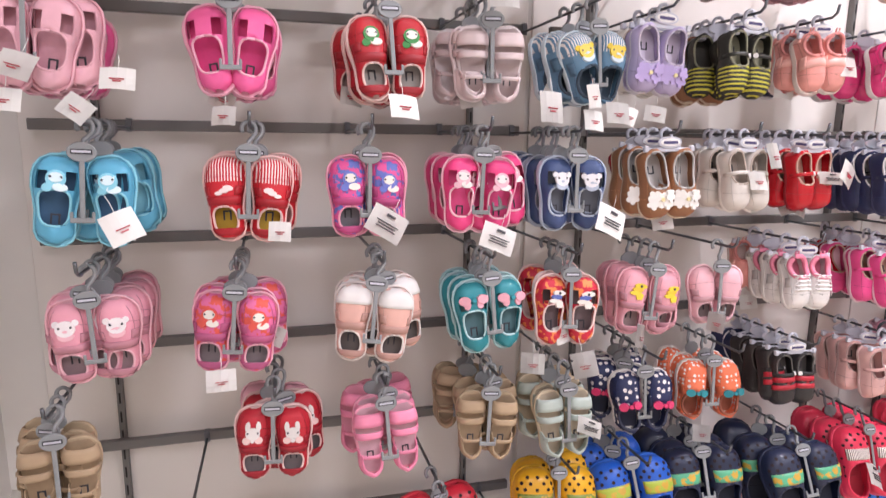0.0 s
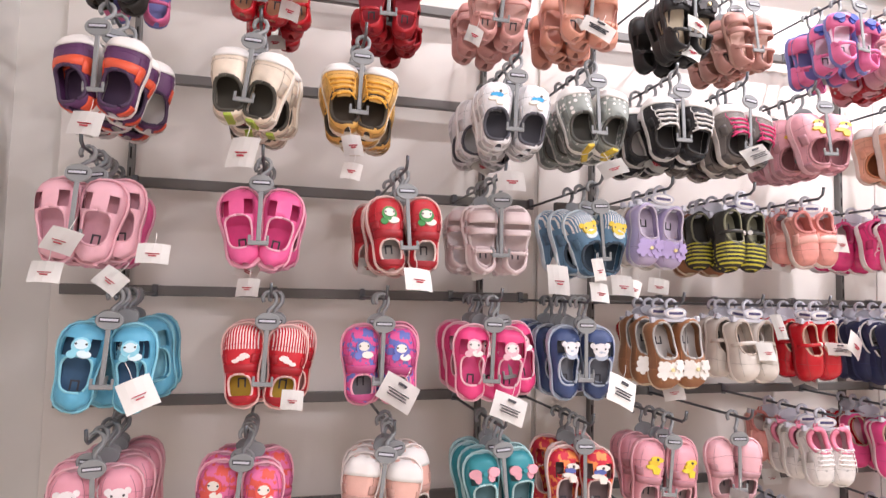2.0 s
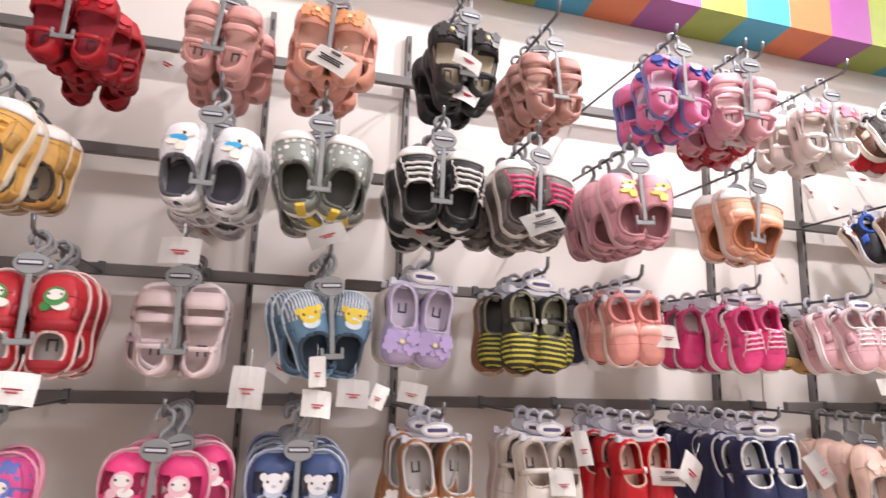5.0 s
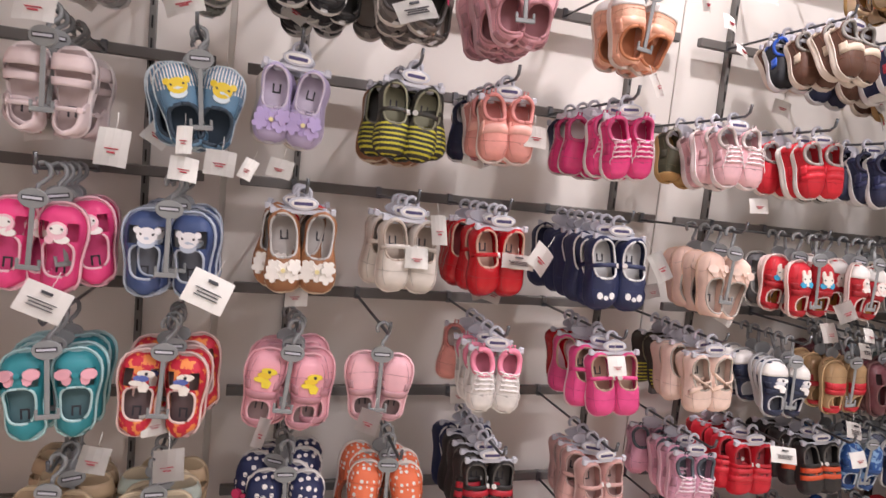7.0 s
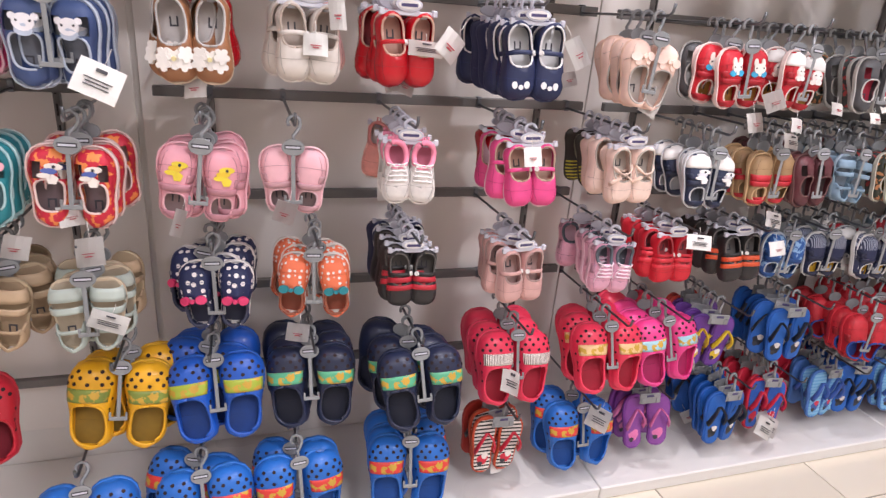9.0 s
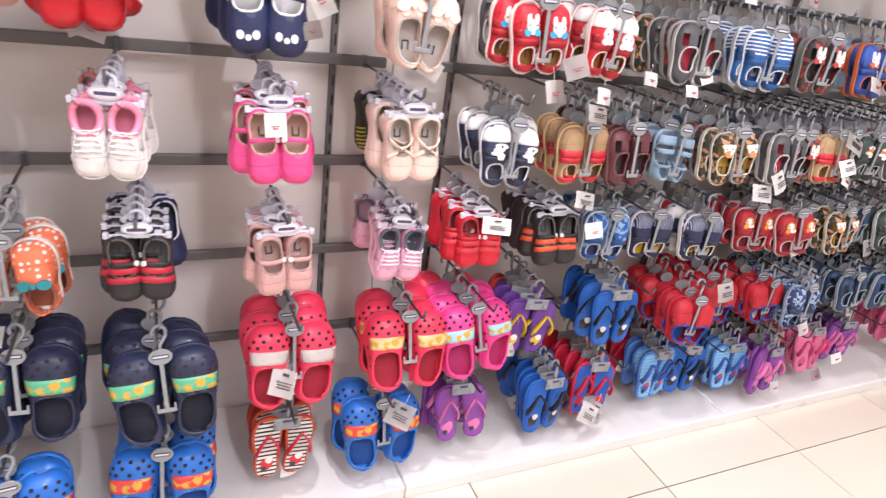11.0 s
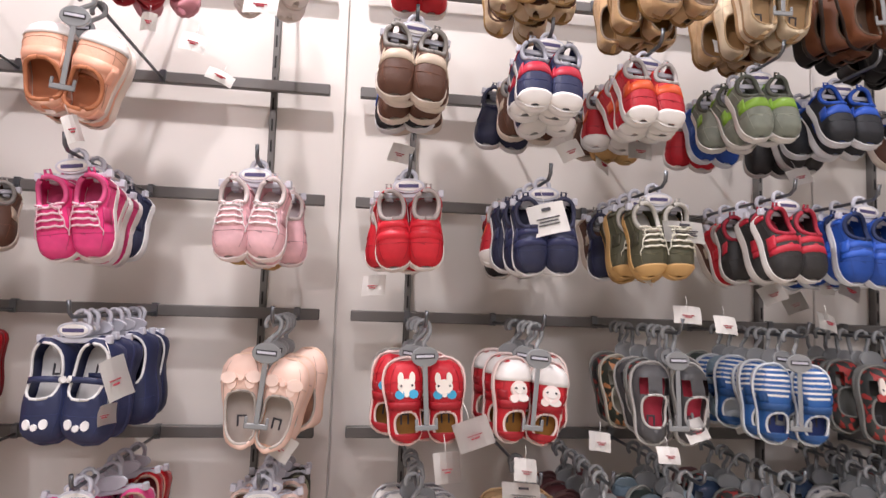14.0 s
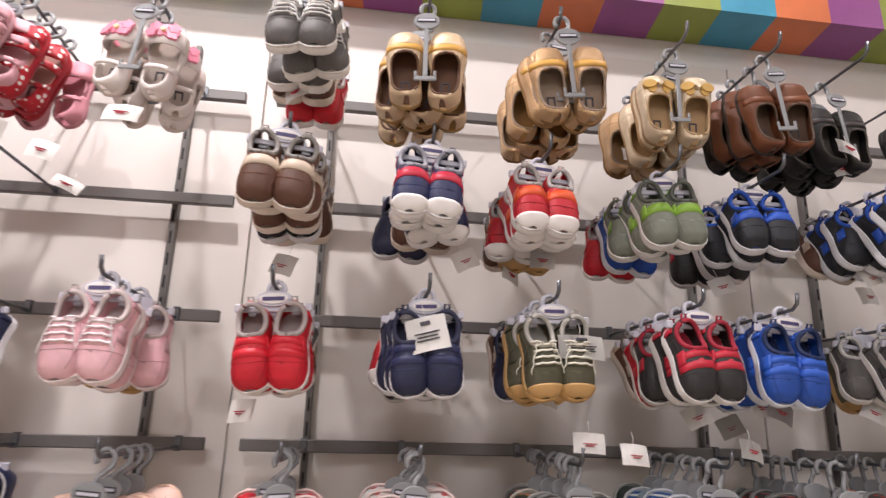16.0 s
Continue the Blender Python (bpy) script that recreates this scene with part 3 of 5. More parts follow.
# Rails from the lowest up: (place along the rail, style, pairs, where the foremost hangs, style behind).
STOCK = [
    [(0.740, "bright_blue_clog", 1, 1.19, "bright_blue_clog"), (0.990, "bright_blue_clog", 2, 1.19, "bright_blue_clog"), (1.210, "bright_blue_clog", 2, 1.19, "bright_blue_clog"), (1.504, "bright_blue_clog", 3, 1.21, "bright_blue_clog"),
     (1.790, "striped_slide", 3, 1.25, "orange_flip"), (2.035, "bright_blue_clog", 2, 1.26, "bright_blue_clog"), (2.286, "purple_slide", 3, 1.27, "purple_slide"), (2.577, "blue_flip", 7, 1.23, "blue_flip"),
     (2.776, "blue_red_flip", 4, 1.27, "blue_red_flip"), (3.050, "light_blue_flip", 6, 1.27, "blue_red_flip"), (3.184, "blue_flip", 3, 1.27, "blue_flip"), (3.500, "purple_slide", 3, 1.19, "purple_slide"),
     (3.598, "orange_flip", 4, 1.27, "orange_flip"), (3.360, "light_blue_flip", 4, 1.25, "blue_flip"), (3.821, "pink_flip", 3, 1.27, "pink_flip"), (4.031, "purple_slide", 4, 1.27, "purple_slide"), (4.480, "pink_flip", 3, 1.19, "pink_flip")],
    [(0.000, "navy_clog", 1, 1.19, "navy_clog"), (0.520, "red_white_clog", 2, 1.19, "red_white_clog"), (0.838, "yellow_clog", 2, 1.27, "yellow_clog"), (1.026, "blue_clog", 3, 1.27, "blue_clog"),
     (1.253, "navy_clog", 3, 1.27, "navy_clog"), (1.506, "navy_clog", 3, 1.22, "navy_clog"), (1.792, "red_clog", 3, 1.27, "red_clog"), (2.083, "red_clog_plain", 3, 1.27, "red_clog_plain"),
     (2.275, "pink_clog", 4, 1.27, "red_clog_plain"), (2.486, "purple_flip", 6, 1.27, "orange_flip"), (2.786, "blue_flip", 6, 1.27, "blue_flip"), (3.020, "red_slip", 4, 1.19, "red_slip"),
     (3.203, "red_slip", 5, 1.27, "red_slip"), (3.520, "navy_slip", 4, 1.19, "navy_slip"), (3.628, "navy_slip", 4, 1.27, "navy_slip"), (3.400, "red_slip", 4, 1.24, "red_slip"), (3.820, "navy_two", 4, 1.22, "navy_slip"), (4.000, "navy_two", 4, 1.19, "navy_two"),
     (4.150, "dark_animal", 4, 1.20, "dark_animal"), (4.300, "dark_camo", 4, 1.19, "dark_camo")],
    [(-0.220, "tan_two", 3, 1.19, "tan_two"), (0.175, "red_two", 4, 1.24, "light_pink"), (0.397, "pink_two", 4, 1.21, "pink_two"), (0.640, "tan_two", 5, 1.21, "tan_two"),
     (0.807, "mint_two", 4, 1.18, "tan_two"), (1.045, "navy_dot", 4, 1.24, "navy_dot"), (1.260, "orange_dot", 3, 1.26, "orange_dot"), (1.485, "black_red_strap", 6, 1.22, "navy_silver"),
     (1.759, "dusty", 4, 1.20, "dusty"), (2.029, "pink_trainer", 4, 1.21, "pink_trainer"), (2.254, "red_bump", 5, 1.26, "red_bump"), (2.469, "black_orange", 5, 1.25, "black_orange"),
     (2.681, "blue_camo", 5, 1.27, "blue_camo"), (2.830, "navy_yellow", 4, 1.27, "navy_yellow"), (2.998, "navy_yellow", 4, 1.23, "red_animal"), (3.245, "red_animal", 5, 1.27, "red_animal"),
     (3.488, "dark_animal", 5, 1.27, "dark_camo"), (3.699, "navy_two", 5, 1.24, "navy_two"), (3.370, "red_animal", 4, 1.23, "red_animal"), (3.590, "camo", 4, 1.22, "camo"), (3.840, "dark_animal", 4, 1.22, "dark_animal"), (3.980, "dark_camo", 5, 1.19, "dark_camo"), (4.110, "grey_blue", 4, 1.22, "navy_two"), (4.250, "navy_two", 5, 1.19, "navy_two")],
    [(-0.146, "pink_cat", 6, 1.20, "pink_cat"), (0.116, "purple_pink", 4, 1.20, "purple_pink"), (0.391, "white_peach", 4, 1.20, "white_peach"), (0.621, "teal_bow", 4, 1.20, "teal_bow"),
     (0.816, "red_dots", 4, 1.20, "red_dots"), (1.040, "pink_bee", 4, 1.21, "pink_bee"), (1.212, "unicorn", 1, 1.21, "unicorn"), (1.459, "boots", 4, 1.20, "peach_sneaker"),
     (1.741, "pink_mary", 6, 1.19, "red_mary"), (2.014, "peach_mary", 6, 1.19, "black_yellow"), (2.264, "navy_bear", 5, 1.20, "navy_bear"), (2.468, "tan_red", 4, 1.20, "tan_red"),
     (2.594, "maroon", 5, 1.20, "maroon"), (2.759, "grey_blue", 5, 1.20, "grey_blue"), (2.948, "camo", 5, 1.20, "dark_camo"), (3.160, "grey_sandal", 4, 1.19, "grey_sandal"),
     (3.240, "dark_camo", 5, 1.20, "dark_camo"), (3.361, "tan_red", 3, 1.20, "tan_red"), (3.465, "camo", 4, 1.22, "camo"), (3.568, "dark_animal", 5, 1.20, "dark_animal"), (3.720, "grey_sandal", 4, 1.22, "grey_sandal"), (3.880, "navy_two", 5, 1.19, "navy_two"),
     (4.150, "dark_camo", 5, 1.19, "dark_camo")],
    [(-0.125, "teal_blue", 6, 1.19, "teal_blue"), (0.151, "red_stripe", 3, 1.19, "red_stripe"), (0.370, "pink_purple", 2, 1.19, "pink_purple"), (0.607, "poodle", 6, 1.19, "poodle"),
     (0.807, "navy_bunny", 6, 1.19, "navy_bunny"), (1.035, "brown_flower", 4, 1.19, "red_mary"), (1.244, "grey_string", 4, 1.19, "dusty"), (1.434, "red_mary", 6, 1.19, "red_mary"),
     (1.718, "navy_silver", 7, 1.19, "navy_silver"), (2.021, "peach_lace", 4, 1.19, "peach_lace"), (2.268, "red_duck", 4, 1.19, "grey_sandal"), (2.469, "red_check", 6, 1.19, "red_check"),
     (2.717, "grey_sandal", 6, 1.19, "dark_camo"), (2.960, "blue_stripe", 5, 1.19, "blue_stripe"), (3.175, "dark_camo", 5, 1.19, "dark_camo"), (3.382, "blue_red", 4, 1.19, "blue_red"),
     (3.700, "navy_two", 5, 1.19, "navy_two"), (3.950, "dark_animal", 5, 1.19, "dark_animal"), (4.250, "navy_two", 4, 1.19, "navy_two")],
    [(-0.182, "light_pink", 6, 1.19, "hot_pink"), (0.126, "hot_pink", 4, 1.19, "hot_pink"), (0.403, "red_scare", 5, 1.19, "red_scare"), (0.611, "white_pink", 5, 1.19, "white_pink"),
     (0.834, "blue_yellow", 3, 1.19, "blue_yellow"), (1.007, "lilac", 3, 1.19, "grey_string"), (1.224, "black_yellow", 5, 1.19, "brown_flower"), (1.420, "peach_sneaker", 5, 1.19, "navy_tag"),
     (1.692, "fuchsia", 5, 1.19, "fuchsia"), (1.983, "pink_sneaker", 4, 1.19, "navy_white"), (2.232, "red_velcro", 5, 1.19, "grey_boat"), (2.475, "navy_tag", 5, 1.19, "red_white"),
     (2.686, "tan_green", 5, 1.19, "navy_tag"), (2.937, "black_red", 5, 1.19, "red_velcro"), (3.108, "blue_sneaker", 5, 1.19, "blue_sneaker"), (3.420, "grey_boat", 4, 1.19, "grey_boat"),
     (3.680, "navy_tag", 4, 1.19, "navy_tag"), (3.950, "black_red", 4, 1.19, "black_red")],
    [(-0.155, "purple_orange", 5, 1.16, "purple_orange"), (0.112, "cream_green", 4, 1.15, "cream_green"), (0.313, "mustard", 4, 1.17, "mustard"), (0.640, "white_blue", 5, 1.17, "white_blue"),
     (0.809, "grey_yellow", 4, 1.15, "grey_yellow"), (1.019, "black_star", 5, 1.15, "black_star"), (1.207, "grey_pink", 4, 1.17, "grey_pink"), (1.402, "pink_bunny", 4, 1.15, "pink_bunny"),
     (1.701, "orange", 2, 1.16, "orange"), (2.235, "brown_bar", 5, 1.15, "blue_white"), (2.474, "navy_white", 5, 1.17, "brown_bar"), (2.679, "red_white", 6, 1.21, "tan_green"),
     (2.917, "green_grey", 5, 1.23, "blue_sneaker"), (3.118, "blue_white", 5, 1.26, "black_red"), (3.380, "blue_white", 4, 1.19, "blue_white"), (3.650, "navy_tag", 4, 1.19, "navy_tag"),
     (3.900, "blue_sneaker", 4, 1.19, "blue_sneaker")],
    [(-0.169, "dark_bow", 3, 1.27, "fuchsia_blue"), (0.119, "red_patent", 4, 1.27, "red_patent"), (0.381, "red_bow", 5, 1.27, "red_bow"), (0.635, "rose_sandal", 5, 1.23, "rose_sandal"),
     (0.822, "peach_flower", 5, 1.18, "peach_flower"), (1.057, "black_flower", 4, 1.16, "black_flower"), (1.250, "rose_straps", 4, 1.21, "rose_straps"), (1.520, "fuchsia_blue", 4, 1.15, "fuchsia_blue"),
     (1.695, "pale_straps", 4, 1.15, "pale_straps"), (1.740, "red_dotted", 4, 1.25, "bears"), (1.978, "white_flower", 4, 1.21, "white_flower"), (2.250, "grey_boat", 5, 1.15, "brown_bar"),
     (2.459, "gold", 5, 1.15, "gold"), (2.703, "gold_braid", 5, 1.15, "gold_braid"), (2.952, "cream_gold", 5, 1.21, "gold_braid"), (3.144, "brown_loafer", 4, 1.20, "black_loafer"),
     (3.332, "black_loafer", 4, 1.27, "black_loafer"), (3.550, "black_loafer", 4, 1.19, "black_loafer")],
]


def mark(word, n):
    return sum(ord(c) * (i * 7 + 3) for i, c in enumerate(word)) % n


# ---- a shoe: sole, inside and upper laid over one last ----
class Last:
    """The form of a shoe: toe towards +y, sole at z = 0."""

    def __init__(self, length, width, side, heights, sole, seed=0.0, heel=0.80):
        self.seed, self.heel = seed, heel
        self.l, self.w, self.side, self.h, self.t = length, width, side, heights, sole

    def half(self, s):
        base = self.heel + (1 - self.heel) / (1 + math.exp(-(s - 0.52) * 14)) - 0.05 * math.exp(-((s - 0.42) / 0.14) ** 2)
        if s < 0.16:
            base *= max(0.0, 1 - ((0.16 - s) / 0.16) ** 2.2) ** 0.5
        if s > 0.74:
            base *= max(0.0, 1 - ((s - 0.74) / 0.26) ** 2.4) ** 0.45
        return base * self.w / 2

    def mid(self, s):
        return self.side * 0.05 * self.w * math.sin(math.pi * min(1, max(0, s)))

    def rise(self, s):
        """Height of the arch over the sole: heel, instep and toe."""
        heel, instep, toe = self.h
        a = heel + (instep - heel) * min(1, max(0, (s - 0.1) / 0.4)) if s < 0.5 else instep + (toe - instep) * ((s - 0.5) / 0.5) ** 1.1
        if s > 0.88:
            a *= max(0.05, 1 - ((s - 0.88) / 0.12) ** 2 * 0.75)
        return a

    def at(self, s, q, lift=0.0):
        """A point over the last: s from heel to toe, q across from 0 to pi."""
        c, n = math.cos(q), math.sin(q)
        lift += 0.0016 * noise.noise(Vector((s * 5 + self.seed, q * 1.6, self.side))) * n
        w, h = self.half(s) * 0.96 + lift, self.rise(s) + lift
        return Vector((self.mid(s) + w * math.copysign(abs(c) ** 0.8, c), (s - 0.5) * self.l, self.t + h * abs(n) ** 0.75))


def sole_mesh(last, n=24, flare=1.05, welt=0.0):
    bm = bmesh.new()
    line = []
    for i in range(n):
        u = i / n * 2
        s = 0.5 - 0.5 * math.cos(math.pi * u) if u <= 1 else 0.5 + 0.5 * math.cos(math.pi * (u - 1))
        s = min(0.999, max(0.001, s))
        line.append((last.mid(s) + (1 if u <= 1 else -1) * last.half(s), (s - 0.5) * last.l))
    rings = [[bm.verts.new((x * k, y * (1 + (k - 1) * 0.55), z)) for x, y in line] for z, k in ((0, flare * 0.93), (last.t * 0.25, flare), (last.t * 0.9, flare), (last.t, flare * 0.96))]
    for r, q in zip(rings, rings[1:]):
        for i in range(n):
            bm.faces.new((r[i], r[(i + 1) % n], q[(i + 1) % n], q[i])).smooth = True
    bm.faces.new(rings[0])
    bm.faces.new(rings[-1])
    if welt:
        ring = [Vector((x * flare * 0.985, y * (1 + (flare - 1) * 0.5), last.t + welt * 0.3)) for x, y in line]
        tube(bm, ring + ring[:2], welt, 5, 1)
    return bm


def inside_mesh(last, n=24):
    bm = bmesh.new()
    rings = []
    for z, k in ((last.t - 0.001, 0.88), (last.t + 0.0022, 0.88)):
        ring = []
        for i in range(n):
            u = i / n * 2
            s = 0.5 - 0.47 * math.cos(math.pi * u) if u <= 1 else 0.5 + 0.47 * math.cos(math.pi * (u - 1))
            ring.append(bm.verts.new((last.mid(s) + (1 if u <= 1 else -1) * last.half(s) * k, (s - 0.5) * last.l, z)))
        rings.append(ring)
    for i in range(n):
        bm.faces.new((rings[0][i], rings[0][(i + 1) % n], rings[1][(i + 1) % n], rings[1][i]))
    bm.faces.new(rings[1])
    return bm


def shell(bm, last, s0, s1, q0, q1, ns, nq, lift, thick, keep=None, index=0):
    """A curved patch of the upper with thickness; keep(s, q) leaves openings."""
    grids = [[[bm.verts.new(last.at(s0 + (s1 - s0) * i / ns, q0 + (q1 - q0) * j / nq, lift + d)) for j in range(nq + 1)] for i in range(ns + 1)] for d in (thick, 0.0)]
    held = [[keep is None or keep(s0 + (s1 - s0) * (i + 0.5) / ns, q0 + (q1 - q0) * (j + 0.5) / nq) for j in range(nq)] for i in range(ns)]
    for g, flip in zip(grids, (0, 1)):
        for i in range(ns):
            for j in range(nq):
                if held[i][j]:
                    v = (g[i][j], g[i + 1][j], g[i + 1][j + 1], g[i][j + 1])
                    f = bm.faces.new(v[::-1] if flip else v)
                    f.smooth, f.material_index = True, index
    a, b = grids
    for i in range(ns):
        for j in range(nq):
            if held[i][j]:
                for di, dj, p, q in ((-1, 0, (i, j), (i, j + 1)), (1, 0, (i + 1, j), (i + 1, j + 1)), (0, -1, (i, j), (i + 1, j)), (0, 1, (i, j + 1), (i + 1, j + 1))):
                    ii, jj = i + di, j + dj
                    if not (0 <= ii < ns and 0 <= jj < nq and held[ii][jj]):
                        bm.faces.new((a[p[0]][p[1]], a[q[0]][q[1]], b[q[0]][q[1]], b[p[0]][p[1]])).material_index = index
    bmesh.ops.delete(bm, geom=[v for v in bm.verts if not v.link_faces], context="VERTS")
    return bm


def opened(bm, last, rows, wide, nh, thick, keep=None, index=0):
    """An upper in two flanks that part round an opening; wide(s) is half its width, nought where they meet."""
    def column(s, side, d):
        top = HALF - wide(s)
        return [last.at(s, top * j / nh if side < 0 else math.pi - top * j / nh, d) for j in range(nh + 1)]

    for side in (-1, 1):
        grids = [[[bm.verts.new(p) for p in column(s, side, d)] for s in rows] for d in (thick, 0.0)]
        for layer, g in enumerate(grids):
            for i in range(len(rows) - 1):
                mid = 0.5 * (rows[i] + rows[i + 1])
                for j in range(nh):
                    q = (HALF - wide(mid)) * (j + 0.5) / nh
                    if keep is None or keep(mid, q):
                        v = (g[i][j], g[i + 1][j], g[i + 1][j + 1], g[i][j + 1])
                        f = bm.faces.new(v if (side < 0) != (layer == 1) else v[::-1])
                        f.smooth, f.material_index = True, index
        a, b = grids
        for i in range(len(rows) - 1):
            if max(wide(rows[i]), wide(rows[i + 1])) > 0:
                bm.faces.new((a[i][nh], a[i + 1][nh], b[i + 1][nh], b[i][nh])).material_index = index
        for i in (0, len(rows) - 1):
            for j in range(nh):
                bm.faces.new((a[i][j], a[i][j + 1], b[i][j + 1], b[i][j])).material_index = index
    bmesh.ops.delete(bm, geom=[v for v in bm.verts if not v.link_faces], context="VERTS")
    bmesh.ops.remove_doubles(bm, verts=bm.verts[:], dist=0.00005)
    return bm


def button(bm, last, s, q, size, lift, index=0, n=10, tall=1.0, thick=0.002, petals=0):
    """A small flat applique lying on the upper."""
    c = last.at(s, q, lift + thick)
    u = (last.at(s + 0.02, q, lift + thick) - c).normalized()
    v = last.at(s, q + 0.05, lift + thick) - c
    v = (v - v.dot(u) * u).normalized()
    w = u.cross(v)
    if w.z < 0:
        w = -w
    rim = []
    for i in range(n):
        a = 2 * math.pi * i / n
        k = size * (1 if not petals else 0.66 + 0.34 * abs(math.cos(a * petals / 2)) ** 0.6)
        rim.append(c + k * (tall * math.cos(a) * u + math.sin(a) * v))
    top = [bm.verts.new(p) for p in rim]
    low = [bm.verts.new(p - w * (thick + 0.003)) for p in rim]
    bm.faces.new(top).material_index = index
    for i in range(n):
        bm.faces.new((top[i], top[(i + 1) % n], low[(i + 1) % n], low[i])).material_index = index
    return bm


def badge(bm, last, s, q, size, lift, index=0, n=10, tall=1.0, thick=0.002):
    return button(bm, last, s, q, size * 1.22, lift, index, n, tall, thick)


def joined(bm):
    """Sews loose overlays to the piece that they lie on, so that it stays one shell."""
    bm.verts.ensure_lookup_table()
    seen, groups = set(), []
    for v in bm.verts:
        if v in seen:
            continue
        todo, group = [v], []
        seen.add(v)
        while todo:
            w = todo.pop()
            group.append(w)
            for e in w.link_edges:
                o = e.other_vert(w)
                if o not in seen:
                    seen.add(o)
                    todo.append(o)
        groups.append(group)
    groups.sort(key=len, reverse=True)
    merged = list(groups[0]) if groups else []
    rest = groups[1:]
    while rest:
        tree = kdtree.KDTree(len(merged))
        for i, w in enumerate(merged):
            tree.insert(w.co, i)
        tree.balance()
        best = min(((tree.find(v.co)[2], tree.find(v.co)[1], v, group) for group in rest[:1] for v in group), key=lambda c: c[0])
        v, near = best[2], merged[best[1]]
        o = v.link_edges[0].other_vert(v)
        bm.faces.new((v, o, near)).material_index = v.link_faces[0].material_index
        merged += best[3]
        rest = rest[1:]
    return bm


HALF = math.pi / 2


def shade(code, k):
    return "".join("%02x" % min(255, int(int(code[i:i + 2], 16) * k)) for i in (0, 2, 4))


SPLAY = {"hot_pink": 9, "light_pink": 7, "blue_yellow": 12, "cream_green": 8, "mustard": 9, "white_blue": 4, "orange": 9, "teal_blue": -4, "peach_lace": 7, "navy_dot": 5, "orange_dot": -5}
FORMS = {  # length, width, (heel, instep, toe) heights, sole, opening from, to, half-width
    "S": (0.152, 0.071, (0.018, 0.030, 0.020), 0.011, 0.06, 0.385, 0.86),
    "K": (0.147, 0.071, (0.034, 0.044, 0.026), 0.016, 0.06, 0.50, 1.05),
    "P": (0.148, 0.066, (0.034, 0.032, 0.022), 0.010, 0.06, 0.62, 1.02),
    "C": (0.198, 0.098, (0.022, 0.044, 0.034), 0.017, 0.04, 0.54, 1.10),
    "N": (0.142, 0.066, (0.044, 0.043, 0.019), 0.015, 0.04, 0.45, 0.95),
    "M": (0.132, 0.062, (0.034, 0.034, 0.022), 0.010, 0.05, 0.60, 0.95),
    "O": (0.146, 0.064, (0.026, 0.030, 0.019), 0.012, 0.0, 0.0, 0.0),
    "F": (0.178, 0.072, (0.012, 0.030, 0.012), 0.014, 0.0, 0.0, 0.0),
}


SMALL = ("red_duck", "red_check", "grey_sandal", "blue_stripe", "dark_camo", "blue_red", "navy_bear", "tan_red", "maroon", "grey_blue", "camo", "dark_animal", "navy_two", "blue_camo", "navy_yellow", "red_animal", "unicorn")


CUT = ("light_pink", "hot_pink", "teal_blue", "teal_bow", "grey_sandal", "maroon", "navy_two", "dark_camo", "red_dots", "poodle", "navy_bunny", "camo")


def form_of(style):
    """The sizes of a style: boys' sandals run small, girls' first sandals a little large."""
    kind = STYLES[style][0]
    length, width, heights, thick, o0, o1, ow = FORMS[kind]
    k = 0.89 if style in SMALL else {"navy_silver": 1.2, "brown_flower": 1.14}.get(style, {"S": 0.98, "N": 0.92, "M": 1.06}.get(kind, 1.0))
    return length * k, width * k, tuple(h * k for h in heights), thick, o0, o1, ow


